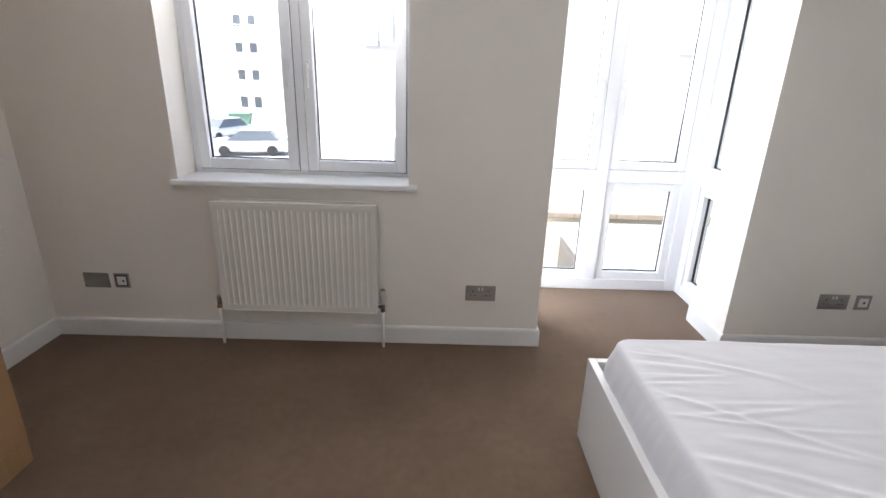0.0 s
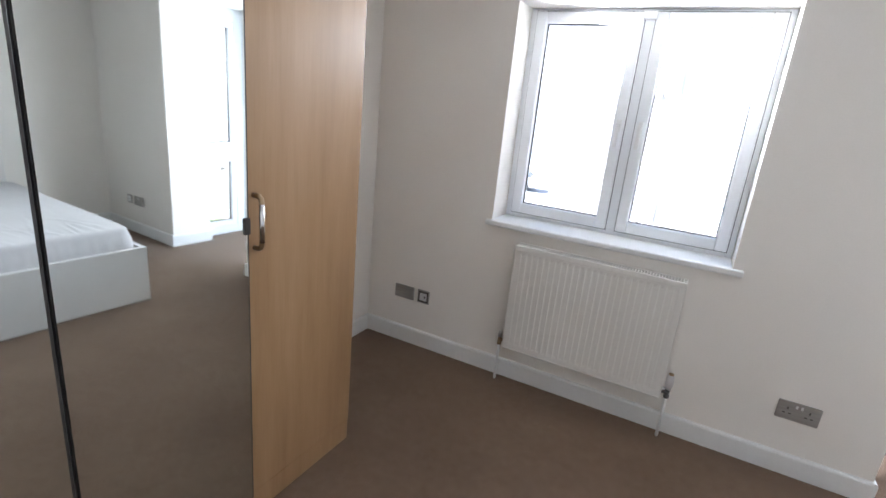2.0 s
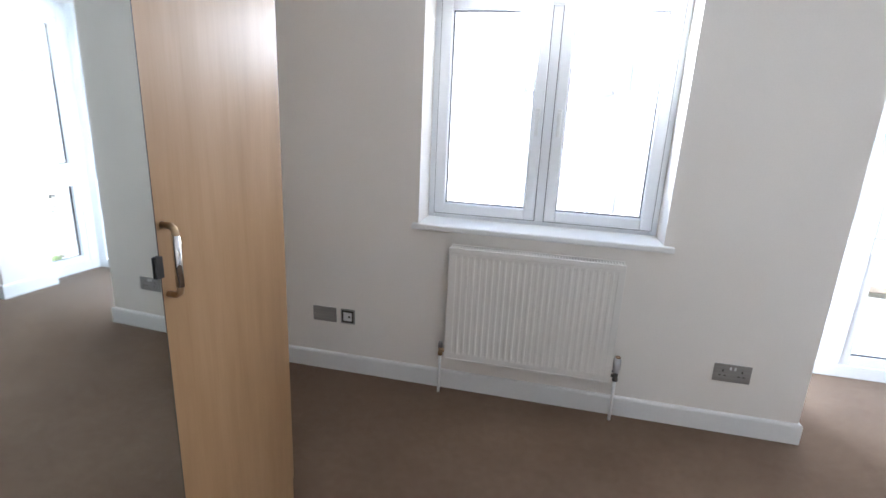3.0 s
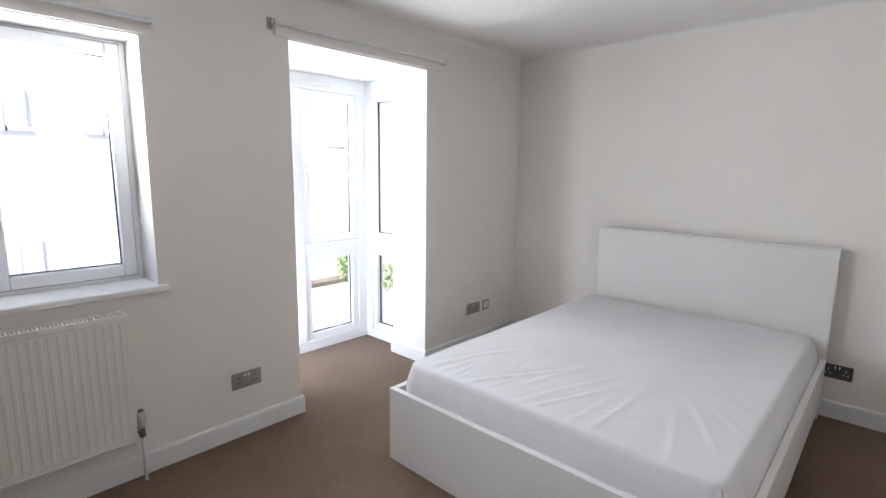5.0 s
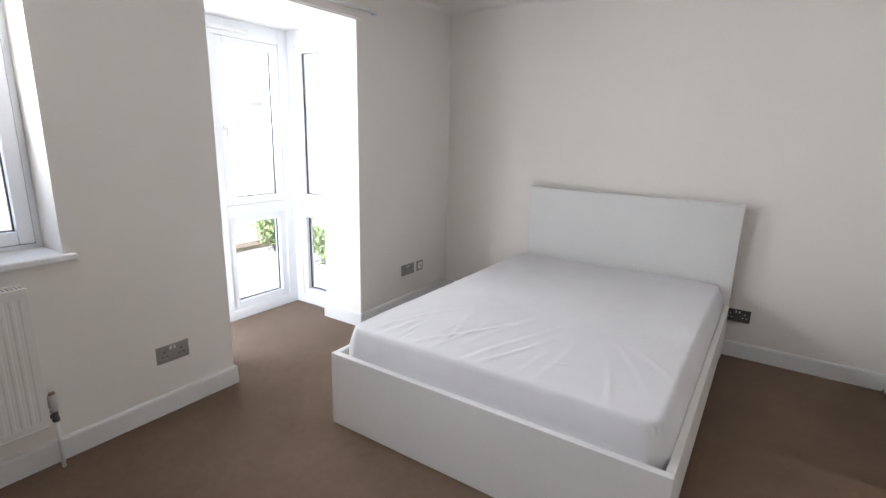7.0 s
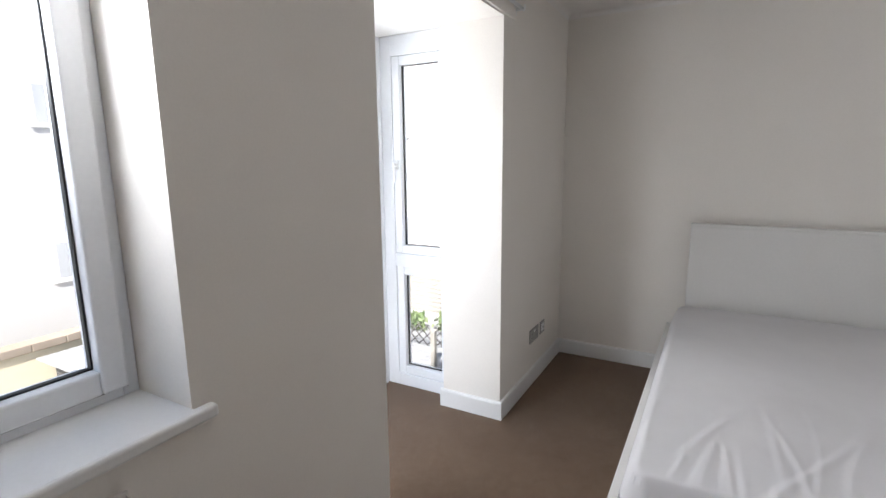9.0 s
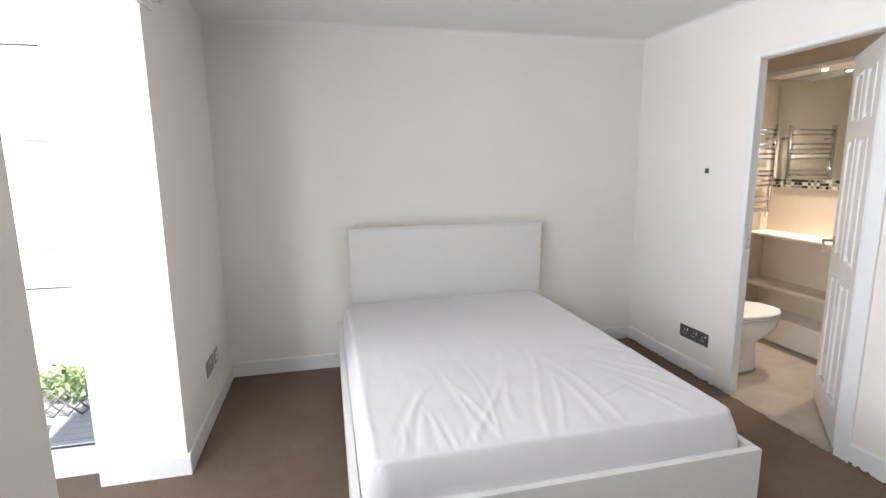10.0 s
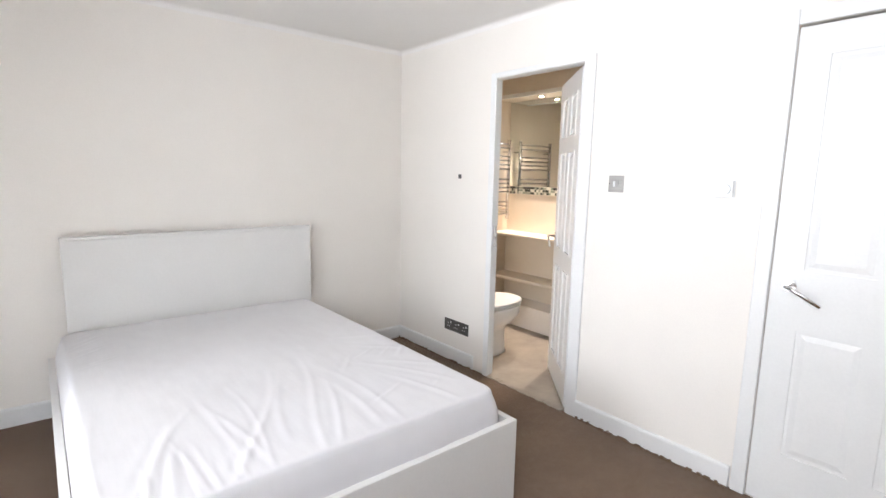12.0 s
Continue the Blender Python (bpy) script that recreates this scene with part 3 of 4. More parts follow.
# ---- bed ----
def bed():
    X0, X1, Y0, Y1 = 0.513, 2.605, 0.197, 1.75
    b = thing("bed", "white low double bed frame with a tall flat headboard", "bed", (X0, Y0, 0))
    L, W = X1 - X0, Y1 - Y0
    bm = bmesh.new()
    box(bm, 0, 0.032, 0, W, 0, 0.38, 0.003)
    part("footboard", bm, BEDWHITE, b)
    hb = bmesh.new()
    box(hb, L - 0.048, L - 0.012, 0.004, W - 0.10, 0.0, 1.022, 0.003)
    box(hb, L - 0.052, L, 0.002, W - 0.098, 1.0225, 1.04, 0.003)
    part("headboard", hb, BEDWHITE, b, "flat white headboard with a capped top edge")
    for y in (0, W - 0.03):
        bm = bmesh.new()
        box(bm, 0.0325, L - 0.0485, y, y + 0.03, 0.10, 0.38, 0.003)
        part("side_rail", bm, BEDWHITE, b)
    part("centre_beam", boxbm(0.0325, L - 0.0485, W / 2 - 0.02, W / 2 + 0.02, 0.14, 0.24), STEEL, b, "grey steel centre beam")
    for k in range(12):
        x = 0.12 + k * (L - 0.28) / 11
        part("slat", boxbm(x, x + 0.06, 0.031, W - 0.031, 0.242, 0.256, bevel=0.002, seg=1), MAPLE, b, "pale bent wood slat")
    for y in (0.05, W - 0.09):
        part("leg", boxbm(L - 0.15, L - 0.08, y, y + 0.04, 0, 0.239, bevel=0.003), BEDWHITE, b)


bed()


def mattress():
    X0, X1, Y0, Y1, Z0, Z1 = 0.570, 2.532, 0.258, 1.689, 0.258, 0.516
    cx, cy, hx, hy = (X0 + X1) / 2, (Y0 + Y1) / 2, (X1 - X0) / 2, (Y1 - Y0) / 2
    rc, re = 0.07, 0.026
    nx, ny = 250, 200
    rng = random.Random(11)
    pulls = []  # place, heading, length, width, height of the sheet's pulls

    def pull(x, y, deg, length, width, height):
        pulls.append((x, y, math.cos(radians(deg)), math.sin(radians(deg)), length, width * 0.8, height * 0.65))

    for k in range(10):  # long pulls from the foot
        pull(X0 + rng.uniform(0.02, 0.16), rng.uniform(0.75, Y1 - 0.05), rng.uniform(-16, 6), rng.uniform(0.28, 0.75), rng.uniform(0.010, 0.020),
             rng.uniform(0.003, 0.0075))
    for k in range(10):  # short puckers by the foot corner
        pull(X0 + rng.uniform(0.02, 0.1), rng.uniform(1.25, Y1 - 0.03), rng.uniform(-10, 10), rng.uniform(0.12, 0.3), rng.uniform(0.008, 0.013),
             rng.uniform(0.0025, 0.005))
    for k in range(6):   # puckers along the far side and the middle
        pull(rng.uniform(0.75, 1.5), rng.uniform(0.3, 0.75), rng.uniform(-62, -38), rng.uniform(0.10, 0.24), rng.uniform(0.009, 0.014), rng.uniform(0.003, 0.006))
    for k in range(7):
        pull(rng.uniform(1.6, 2.35), Y1 - rng.uniform(0.01, 0.06), rng.uniform(-75, -35), rng.uniform(0.08, 0.2), rng.uniform(0.009, 0.014), rng.uniform(0.003, 0.006))

    for px, py, deg, length, height in ((0.60, 1.30, -24, 0.85, 0.008), (0.58, 1.02, -14, 0.95, 0.007), (0.62, 0.72, 4, 0.6, 0.006),
                                        (0.70, 1.58, -30, 0.5, 0.007), (0.62, 0.44, 22, 0.42, 0.007), (0.95, 0.30, 48, 0.3, 0.007),
                                        (1.25, 0.29, 58, 0.26, 0.007), (1.5, 0.28, 64, 0.24, 0.006), (0.78, 0.34, 34, 0.5, 0.006)):
        pull(px, py, deg, length, 0.017, height * 0.7)

    def crease(x, y):
        h = 0.005 * noise.noise(Vector((x * 1.6, y * 1.6, 8))) + 0.0012 * noise.noise(Vector((x * 9, y * 14, 2)))
        for px, py, c, s, length, width, height in pulls:
            dx, dy = x - px, y - py
            a = dx * c + dy * s
            if not -0.05 < a < length + 0.05:
                continue
            w = -dx * s + dy * c + 0.03 * math.sin(a * 5 + px * 40)
            if abs(w) > 4 * width:
                continue
            f = max(0, min(1, (a + 0.05) / 0.1)) * max(0, min(1, (length + 0.05 - a) / (0.6 * length + 0.05)))
            h += height * f * (math.exp(-(w / width) ** 2) - 0.45 * math.exp(-((w - 1.9 * width) / (1.3 * width)) ** 2))
        return h

    bm = bmesh.new()
    grid = []
    for i in range(nx + 1):
        row = []
        for j in range(ny + 1):
            x = X0 + (X1 - X0) * i / nx
            y = Y0 + (Y1 - Y0) * j / ny
            dx, dy = max(0, abs(x - cx) - (hx - rc)), max(0, abs(y - cy) - (hy - rc))
            d = math.hypot(dx, dy)
            if d > rc:
                x = cx + math.copysign(hx - rc + dx * rc / d, x - cx)
                y = cy + math.copysign(hy - rc + dy * rc / d, y - cy)
                d = rc
            t = max(0, d - (rc - re)) / re
            z = Z1 - re * (1 - math.sqrt(max(0, 1 - t * t)))
            z += crease(x, y) * min(1, (1 - t) * 1.5)
            row.append(bm.verts.new((x, y, z)))
        grid.append(row)
    for i in range(nx):
        for j in range(ny):
            bm.faces.new((grid[i][j], grid[i + 1][j], grid[i + 1][j + 1], grid[i][j + 1]))
    ring = [grid[i][0] for i in range(nx)] + [grid[nx][j] for j in range(ny)] + [grid[i][ny] for i in range(nx, 0, -1)] + [grid[0][j] for j in range(ny, 0, -1)]
    prev = ring
    levels = 9
    for k in range(1, levels + 1):
        f = k / levels
        cur = []
        for r in ring:
            x, y, _ = r.co
            zz = (Z1 - re) * (1 - f) + Z0 * f
            ox = math.copysign(max(0, abs(x - cx) - (hx - rc)), x - cx)
            oy = math.copysign(max(0, abs(y - cy) - (hy - rc)), y - cy)
            o = Vector((ox, oy, 0))
            if o.length > 0:
                o.normalize()
            q = 0.029 * math.sin(min(1.0, f * 2.2) * math.pi / 2) + 0.004 * noise.noise(Vector((x * 8, y * 8, zz * 2.0))) + 0.003 * noise.noise(Vector((x * 25, y * 25, zz * 9)))
            cur.append(bm.verts.new((x + o.x * q, y + o.y * q, zz)))
        m = len(ring)
        for a in range(m):
            bm.faces.new((prev[a], prev[(a + 1) % m], cur[(a + 1) % m], cur[a]))
        prev = cur
    bm.faces.new(prev)
    bmesh.ops.remove_doubles(bm, verts=bm.verts, dist=0.0004)
    core = boxbm(X0 + 0.03, X1 - 0.03, Y0 + 0.03, Y1 - 0.03, Z0 + 0.005, Z1 - 0.04, bevel=0.02)
    body = tagged(part("mattress", core, SHEET), "double mattress in a creased white fitted sheet on the bed", "mattress")
    part("fitted_sheet", bm, SHEET, body, "creased white cotton fitted sheet", True)


mattress()


# ---- wardrobe ----
def wardrobe():
    FX, Y1, Y0, H = -1.640, 1.533, -0.665, 2.15
    D = FX - WX - 0.02
    w = thing("wardrobe", "maple-effect four-door wardrobe with two mirrored doors", "wardrobe", (WX + 0.02, Y0, 0))
    W = Y1 - Y0 - 0.004
    bm = bmesh.new()
    for y in (0.0, W - 0.018):
        box(bm, 0, D - 0.022, y, y + 0.018, 0, H, 0.001, 1)
    box(bm, 0, D - 0.022, 0.018, W - 0.018, H - 0.018, H, 0.001, 1)
    box(bm, 0, D - 0.022, 0.018, W - 0.018, 0.105, 0.123)
    box(bm, 0, 0.006, 0.018, W - 0.018, 0.123, H - 0.018)
    part("carcass", bm, MAPLE, w)
    part("plinth", boxbm(D - 0.034, D - 0.005, 0.0, W, 0, 0.098, bevel=0.0015, seg=1), MAPLE, w)
    edges = [0.0, 0.61, 1.13, 1.65, W]
    for k in range(4):
        y0, y1 = edges[k] + 0.002, edges[k + 1] - 0.002
        y0 += 0.003 if k == 2 else 0
        y1 -= 0.003 if k == 1 else 0
        d = part("door", boxbm(D - 0.019, D, y0, y1, 0.104, H - 0.004, bevel=0.0012, seg=1), MAPLE if k in (0, 3) else DARK, w,
                 "maple-effect door" if k in (0, 3) else "mirrored door with dark edges")
        if k in (1, 2):
            # the mirrored doors stand slightly ajar
            d.matrix_basis = pose(D, y0, 0) @ pose(0, 0, 0, 0, 0, -2.0) @ pose(-D, -y0, 0)
            part("mirror", boxbm(D + 0.0005, D + 0.005, y0 + 0.004, y1 - 0.009, 0.108, H - 0.008), MIRROR, d, "full-height mirror")
            part("door_catch", boxbm(D + 0.0055, D + 0.012, (y1 - 0.022) if k == 2 else (y0 + 0.004), (y1 - 0.003) if k == 2 else (y0 + 0.022),
                                     1.075, 1.125, bevel=0.002), DARK, d, "small dark mirror clip")
        else:
            hy = y0 + 0.03 if k == 3 else y1 - 0.03
            bm = bmesh.new()
            z0, z1 = 1.02, 1.185
            tube(bm, [(D, hy, z0), (D + 0.022, hy, z0 + 0.001), (D + 0.032, hy, z0 + 0.008), (D + 0.034, hy, z0 + 0.02), (D + 0.034, hy, z1 - 0.02),
                      (D + 0.032, hy, z1 - 0.008), (D + 0.022, hy, z1 - 0.001), (D, hy, z1)], 0.0082, 12)
            h = part("door_handle", bm, BRONZE, d, "bronze and satin steel bow handle")
            part("grip", tubebm([(D + 0.034, hy, z0 + 0.022), (D + 0.034, hy, z1 - 0.022)], 0.0092, 12), CHROME, d, "satin steel grip")


wardrobe()


# ---- radiator ----
def radiator():
    X0, X1, Z0, Z1 = -1.262, -0.432, 0.215, 0.822
    F, B = 2.405, 2.452
    r = thing("radiator", "white fluted panel radiator under the window sill", "radiator", (X0, NY, 0))
    W = X1 - X0
    f, b = F - NY, B - NY
    n = 25
    pitch = (W - 0.05) / n
    xs = []
    for k in range(n):
        s = 0.025 + k * pitch
        xs += [(s, 0), (s + pitch * 0.26, 0), (s + pitch * 0.42, 0.0022), (s + pitch * 0.84, 0.0022)]
    xs = [(0.0, 0)] + xs + [(W - 0.025, 0), (W, 0)]
    bm = bmesh.new()
    zs = [Z0 + 0.012, Z0 + 0.035, Z0 + 0.05, Z1 - 0.05, Z1 - 0.035, Z1 - 0.02]
    depth = [0, 0, 1, 1, 0, 0]
    rows = [[bm.verts.new((x, f + q * e, z)) for x, q in xs] for z, e in zip(zs, depth)]
    for p, q in zip(rows, rows[1:]):
        for k in range(len(xs) - 1):
            bm.faces.new((p[k], p[k + 1], q[k + 1], q[k]))
    back = [[bm.verts.new((x, b, z)) for x in (0, W)] for z in (zs[0], zs[-1])]
    bm.faces.new((back[0][0], back[0][1], back[1][1], back[1][0]))
    for k in (0, 1):
        ends = [row[0 if k == 0 else -1] for row in rows]
        bm.faces.new(ends + [back[1][k], back[0][k]])
    bm.faces.new(rows[0] + [back[0][1], back[0][0]])
    bm.faces.new(rows[-1] + [back[1][1], back[1][0]])
    part("panel", bm, RADIATOR, r)
    bm = bmesh.new()
    box(bm, -0.004, W + 0.004, f - 0.003, f + 0.006, Z1 - 0.028, Z1, 0.003)
    box(bm, -0.004, W + 0.004, b + 0.022, b + 0.03, Z1 - 0.028, Z1, 0.003)
    m = 62
    for k in range(m):
        x = W * k / (m - 1)
        box(bm, max(0, x - 0.0026), min(W, x + 0.0026), f + 0.006, b + 0.022, Z1 - 0.010, Z1 - 0.006)
    part("top_grille", bm, RADIATOR, r)
    for x in (-0.0045, W + 0.0005):
        part("side_panel", boxbm(x, x + 0.004, f + 0.006, b + 0.022, Z0 + 0.01, Z1 - 0.029, bevel=0.001, seg=1), RADIATOR, r)
    part("bottom_rail", boxbm(0.002, W - 0.002, f + 0.001, b, Z0, Z0 + 0.0115, bevel=0.003), RADIATOR, r)
    for x in (0.16, W - 0.16):
        part("bracket", boxbm(x, x + 0.03, b + 0.0005, -0.001, Z0 + 0.08, Z1 - 0.08), RADIATOR, r)
    for x, s in ((-0.03, 1), (W + 0.03, -1)):
        part("pipe", tubebm([(x, -0.065, 0.0), (x, -0.065, 0.225)], 0.0078, 12), GLOSS, r, "white painted pipe tail")
        bm = bmesh.new()
        tube(bm, [(x, -0.065, 0.22), (x, -0.065, 0.235), (x, -0.065, 0.237), (x, -0.065, 0.265)], [0.0135, 0.0135, 0.011, 0.011], 6)
        tube(bm, [(x, -0.065, 0.250), (x + s * 0.036, -0.065, 0.250)], 0.011, 10)
        v = part("valve", bm, BRONZE if s > 0 else SOCKETGREY, r, "tarnished brass radiator valve" if s > 0 else "dark valve body with a bright nut")
        if s < 0:
            bm = bmesh.new()
            tube(bm, [(x, -0.065, 0.267), (x, -0.065, 0.282), (x, -0.065, 0.288), (x, -0.065, 0.338), (x, -0.065, 0.345)],
                 [0.014, 0.014, 0.019, 0.017, 0.012], 18)
            part("thermostat_head", bm, VALVEGREY, v, "pale grey thermostatic head with a metal cap")
            part("nut", tubebm([(x + s * 0.012, -0.066, 0.262), (x + s * 0.030, -0.066, 0.262)], 0.013, 6), CHROME, v)
            part("cap", tubebm([(x, -0.065, 0.3455), (x, -0.065, 0.352)], [0.013, 0.011], 16), BRONZE, v)
        else:
            part("valve_cap", tubebm([(x, -0.065, 0.266), (x, -0.065, 0.295)], [0.012, 0.010], 12), STEEL, v)


radiator()


# ---- sockets and switches ----
def wall_plate(name, label, category, width, height, put, marks, material=None):
    """A flat plate with small insets; put(u, v, d): u along the wall, v up, d out of it, from the plate's middle."""
    p = thing(name, label, category, put(0, 0, 0))
    o = Vector(put(0, 0, 0))
    rel = lambda u, v, d: tuple(Vector(put(u, v, d)) - o)
    bm = bmesh.new()
    hbox(bm, rel, -width / 2, width / 2, -height / 2, height / 2, 0.0, 0.006, 0.0018)
    part("plate", bm, material or STEEL, p)
    for mname, u, v, w, h, mat, d in marks:
        bm = bmesh.new()
        hbox(bm, rel, u - w / 2, u + w / 2, v - h / 2, v + h / 2, 0.0062, 0.0062 + d, 0.0008)
        part(mname, bm, mat, p)
    return p


def on_north(x, z):
    return lambda u, v, d: (x + u, NY - d, z + v)


def on_south(x, z):
    return lambda u, v, d: (x - u, SY + d, z + v)


def on_east(y, z):
    return lambda u, v, d: (EX - d, y - u, z + v)


def gang(u, dark=SOCKETGREY):
    return [("pin_hole", u, 0.012, 0.006, 0.011, dark, 0.0006), ("pin_hole", u - 0.011, -0.012, 0.010, 0.005, dark, 0.0006),
            ("pin_hole", u + 0.011, -0.012, 0.010, 0.005, dark, 0.0006)]


def rocker(u, v=0.026, mat=None):
    return [("rocker_switch", u, v, 0.009, 0.016, mat or WHITEPLASTIC, 0.003)]


wall_plate("double_socket", "brushed steel double socket with white rockers under the wall paint line", "socket", 0.165, 0.09, on_north(0.130, 0.317),
           gang(-0.042) + gang(0.042) + rocker(-0.010) + rocker(0.010))
wall_plate("blank_plate", "plain brushed steel blank plate low on the wall", "wall plate", 0.14, 0.086, on_north(-1.982, 0.335),
           [("screw", -0.058, 0, 0.006, 0.006, CHROME, 0.001), ("screw", 0.058, 0, 0.006, 0.006, CHROME, 0.001)])
# the dark square round the insert is a reflection in the steel, put in as colour
wall_plate("aerial_socket", "single aerial socket with a pale centre and a dark reflection painted round it", "socket", 0.084, 0.086, on_north(-1.843, 0.336),
           [("reflection_rim", 0, 0, 0.07, 0.07, SOCKETGREY, 0.001), ("insert", 0, 0, 0.05, 0.05, WHITEPLASTIC, 0.0025), ("coax_hole", 0.010, 0.0, 0.011, 0.011, DARK, 0.004)])
wall_plate("double_socket", "brushed steel double socket behind the bed", "socket", 0.165, 0.09, on_north(2.082, 0.322),
           gang(-0.042) + gang(0.042) + rocker(-0.010) + rocker(0.010))
wall_plate("aerial_socket", "brushed steel single aerial socket beside a double socket", "socket", 0.084, 0.086, on_north(2.246, 0.322),
           [("insert", 0, 0, 0.052, 0.052, WHITEPLASTIC, 0.002), ("coax_hole", 0.004, 0.0, 0.012, 0.012, DARK, 0.0035)])
wall_plate("double_socket", "dark steel double socket beside the headboard", "socket", 0.148, 0.086, on_east(0.145, 0.29),
           gang(-0.042, WHITEPLASTIC) + gang(0.042, WHITEPLASTIC) + rocker(-0.010) + rocker(0.010), SOCKETGREY)
wall_plate("triple_socket", "dark steel socket plate with three modules above the baseboard", "socket", 0.27, 0.09, on_south(1.905, 0.280),
           gang(-0.088, WHITEPLASTIC) + gang(0.0, WHITEPLASTIC) + gang(0.085, WHITEPLASTIC) + rocker(-0.058, 0.02) + rocker(0.03, 0.02) + rocker(0.115, 0.02), SOCKETGREY)
wall_plate("light_switch", "brushed steel double light switch beside the doorway", "light switch", 0.088, 0.088, on_south(0.643, 1.391),
           [("rocker_switch", -0.009, 0, 0.012, 0.03, WHITEPLASTIC, 0.004), ("rocker_switch", 0.009, 0, 0.012, 0.03, STEEL, 0.004),
            ("screw", -0.038, 0, 0.006, 0.006, CHROME, 0.001), ("screw", 0.038, 0, 0.006, 0.006, CHROME, 0.001)])
st = wall_plate("room_thermostat", "small white square room thermostat with a round dial", "thermostat", 0.09, 0.08, on_south(0.103, 1.382),
                [("cover", 0, 0, 0.084, 0.074, WHITEPLASTIC, 0.02)], WHITEPLASTIC)
part("dial", tubebm([(-0.012, 0.026, 0), (-0.012, 0.036, 0)], [0.024, 0.022], 24), WHITEPLASTIC, st)
wall_plate("wall_sensor", "tiny dark square plate on the wall", "wall sensor", 0.03, 0.032, on_south(1.903, 1.413),
           [("lens", 0, 0, 0.014, 0.014, DARK, 0.002)], SOCKETGREY)


# ---- shower room ----
def shelf_unit():
    s = thing("shelf_unit", "cream built-in shelves with a white plinth below a mirror", "shelves", (0.9, BSY, 0))
    w = EX - 0.014 - 0.9
    for z, t in ((0.852, 0.03), (0.43, 0.035)):
        bm = bmesh.new()
        box(bm, 0, w, 0.002, 0.25, z, z + t, 0.012, 3)
        part("shelf", bm, BATHWALL, s, "rounded cream shelf")
    part("plinth", boxbm(0, w, 0.002, 0.25, 0, 0.218, bevel=0.008, seg=3), CERAMIC, s, "white boxed plinth")
    part("back_panel", boxbm(0, w, 0.002, 0.012, 0.2185, 0.8515), BATHWALL, s)


shelf_unit()
bm = bmesh.new()
box(bm, 0.1, EX - 0.014, BSY + 0.001, -1.735, 2.14, 2.399)
structure("soffit", bm, BATHWALL, "cream boxed soffit over the mirror", "soffit")
structure("soffit_trim", boxbm(0.1, EX - 0.014, -1.7345, -1.715, 2.13, 2.165, bevel=0.004), GLOSS, "white trim along the soffit", "trim")
wm = thing("wall_mirror", "wide frameless mirror above a mosaic tile border", "mirror", (0.9, BSY, 1.328))
part("glass", boxbm(0, EX - 0.02 - 0.9, 0.002, 0.008, 0, 0.809), MIRROR, wm)

spot_data = bpy.data.lights.new("downlight", "SPOT")
spot_data.energy, spot_data.spot_size, spot_data.spot_blend, spot_data.shadow_soft_size = 6.5, radians(104), 0.9, 0.02
spot_data.color = (1.0, 0.87, 0.72)
for x in (2.17, 1.62):
    d = thing("downlight", "small recessed chrome downlight, lit", "downlight", (x, -1.86, 2.14), "soffit downlights")
    bm = bmesh.new()
    tube(bm, [(0, 0, 0.0), (0, 0, -0.006)], [0.034, 0.031], 24)
    part("bezel", bm, CHROME, d)
    part("lamp", tubebm([(0, 0, -0.0065), (0, 0, -0.009)], 0.016, 20), SPOTGLOW, d, "glowing warm lamp")
    l = new("downlight_beam", spot_data)
    l.location = (x, -1.86, 2.11)

def towel_rail():
    t = thing("towel_rail", "chrome ladder towel rail on the shower room wall", "towel rail", (EX - 0.09, -1.66, 1.0))
    for y in (-0.23, 0.23):
        part("post", tubebm([(0, y, 0), (0, y, 0.77)], 0.018, 14), CHROME, t)
        for z in (0.06, 0.66):
            part("bracket", tubebm([(0.01, y, z), (0.077, y, z)], 0.009, 10), CHROME, t)
    for z in (0.05, 0.09, 0.13, 0.17, 0.27, 0.31, 0.35, 0.39, 0.49, 0.53, 0.57, 0.61, 0.69, 0.73):
        pts = [(-0.012 - 0.02 * math.sin(math.pi * k / 8), -0.23 + 0.46 * k / 8, z) for k in range(9)]
        part("rung", tubebm(pts, 0.009, 10), CHROME, t)


towel_rail()


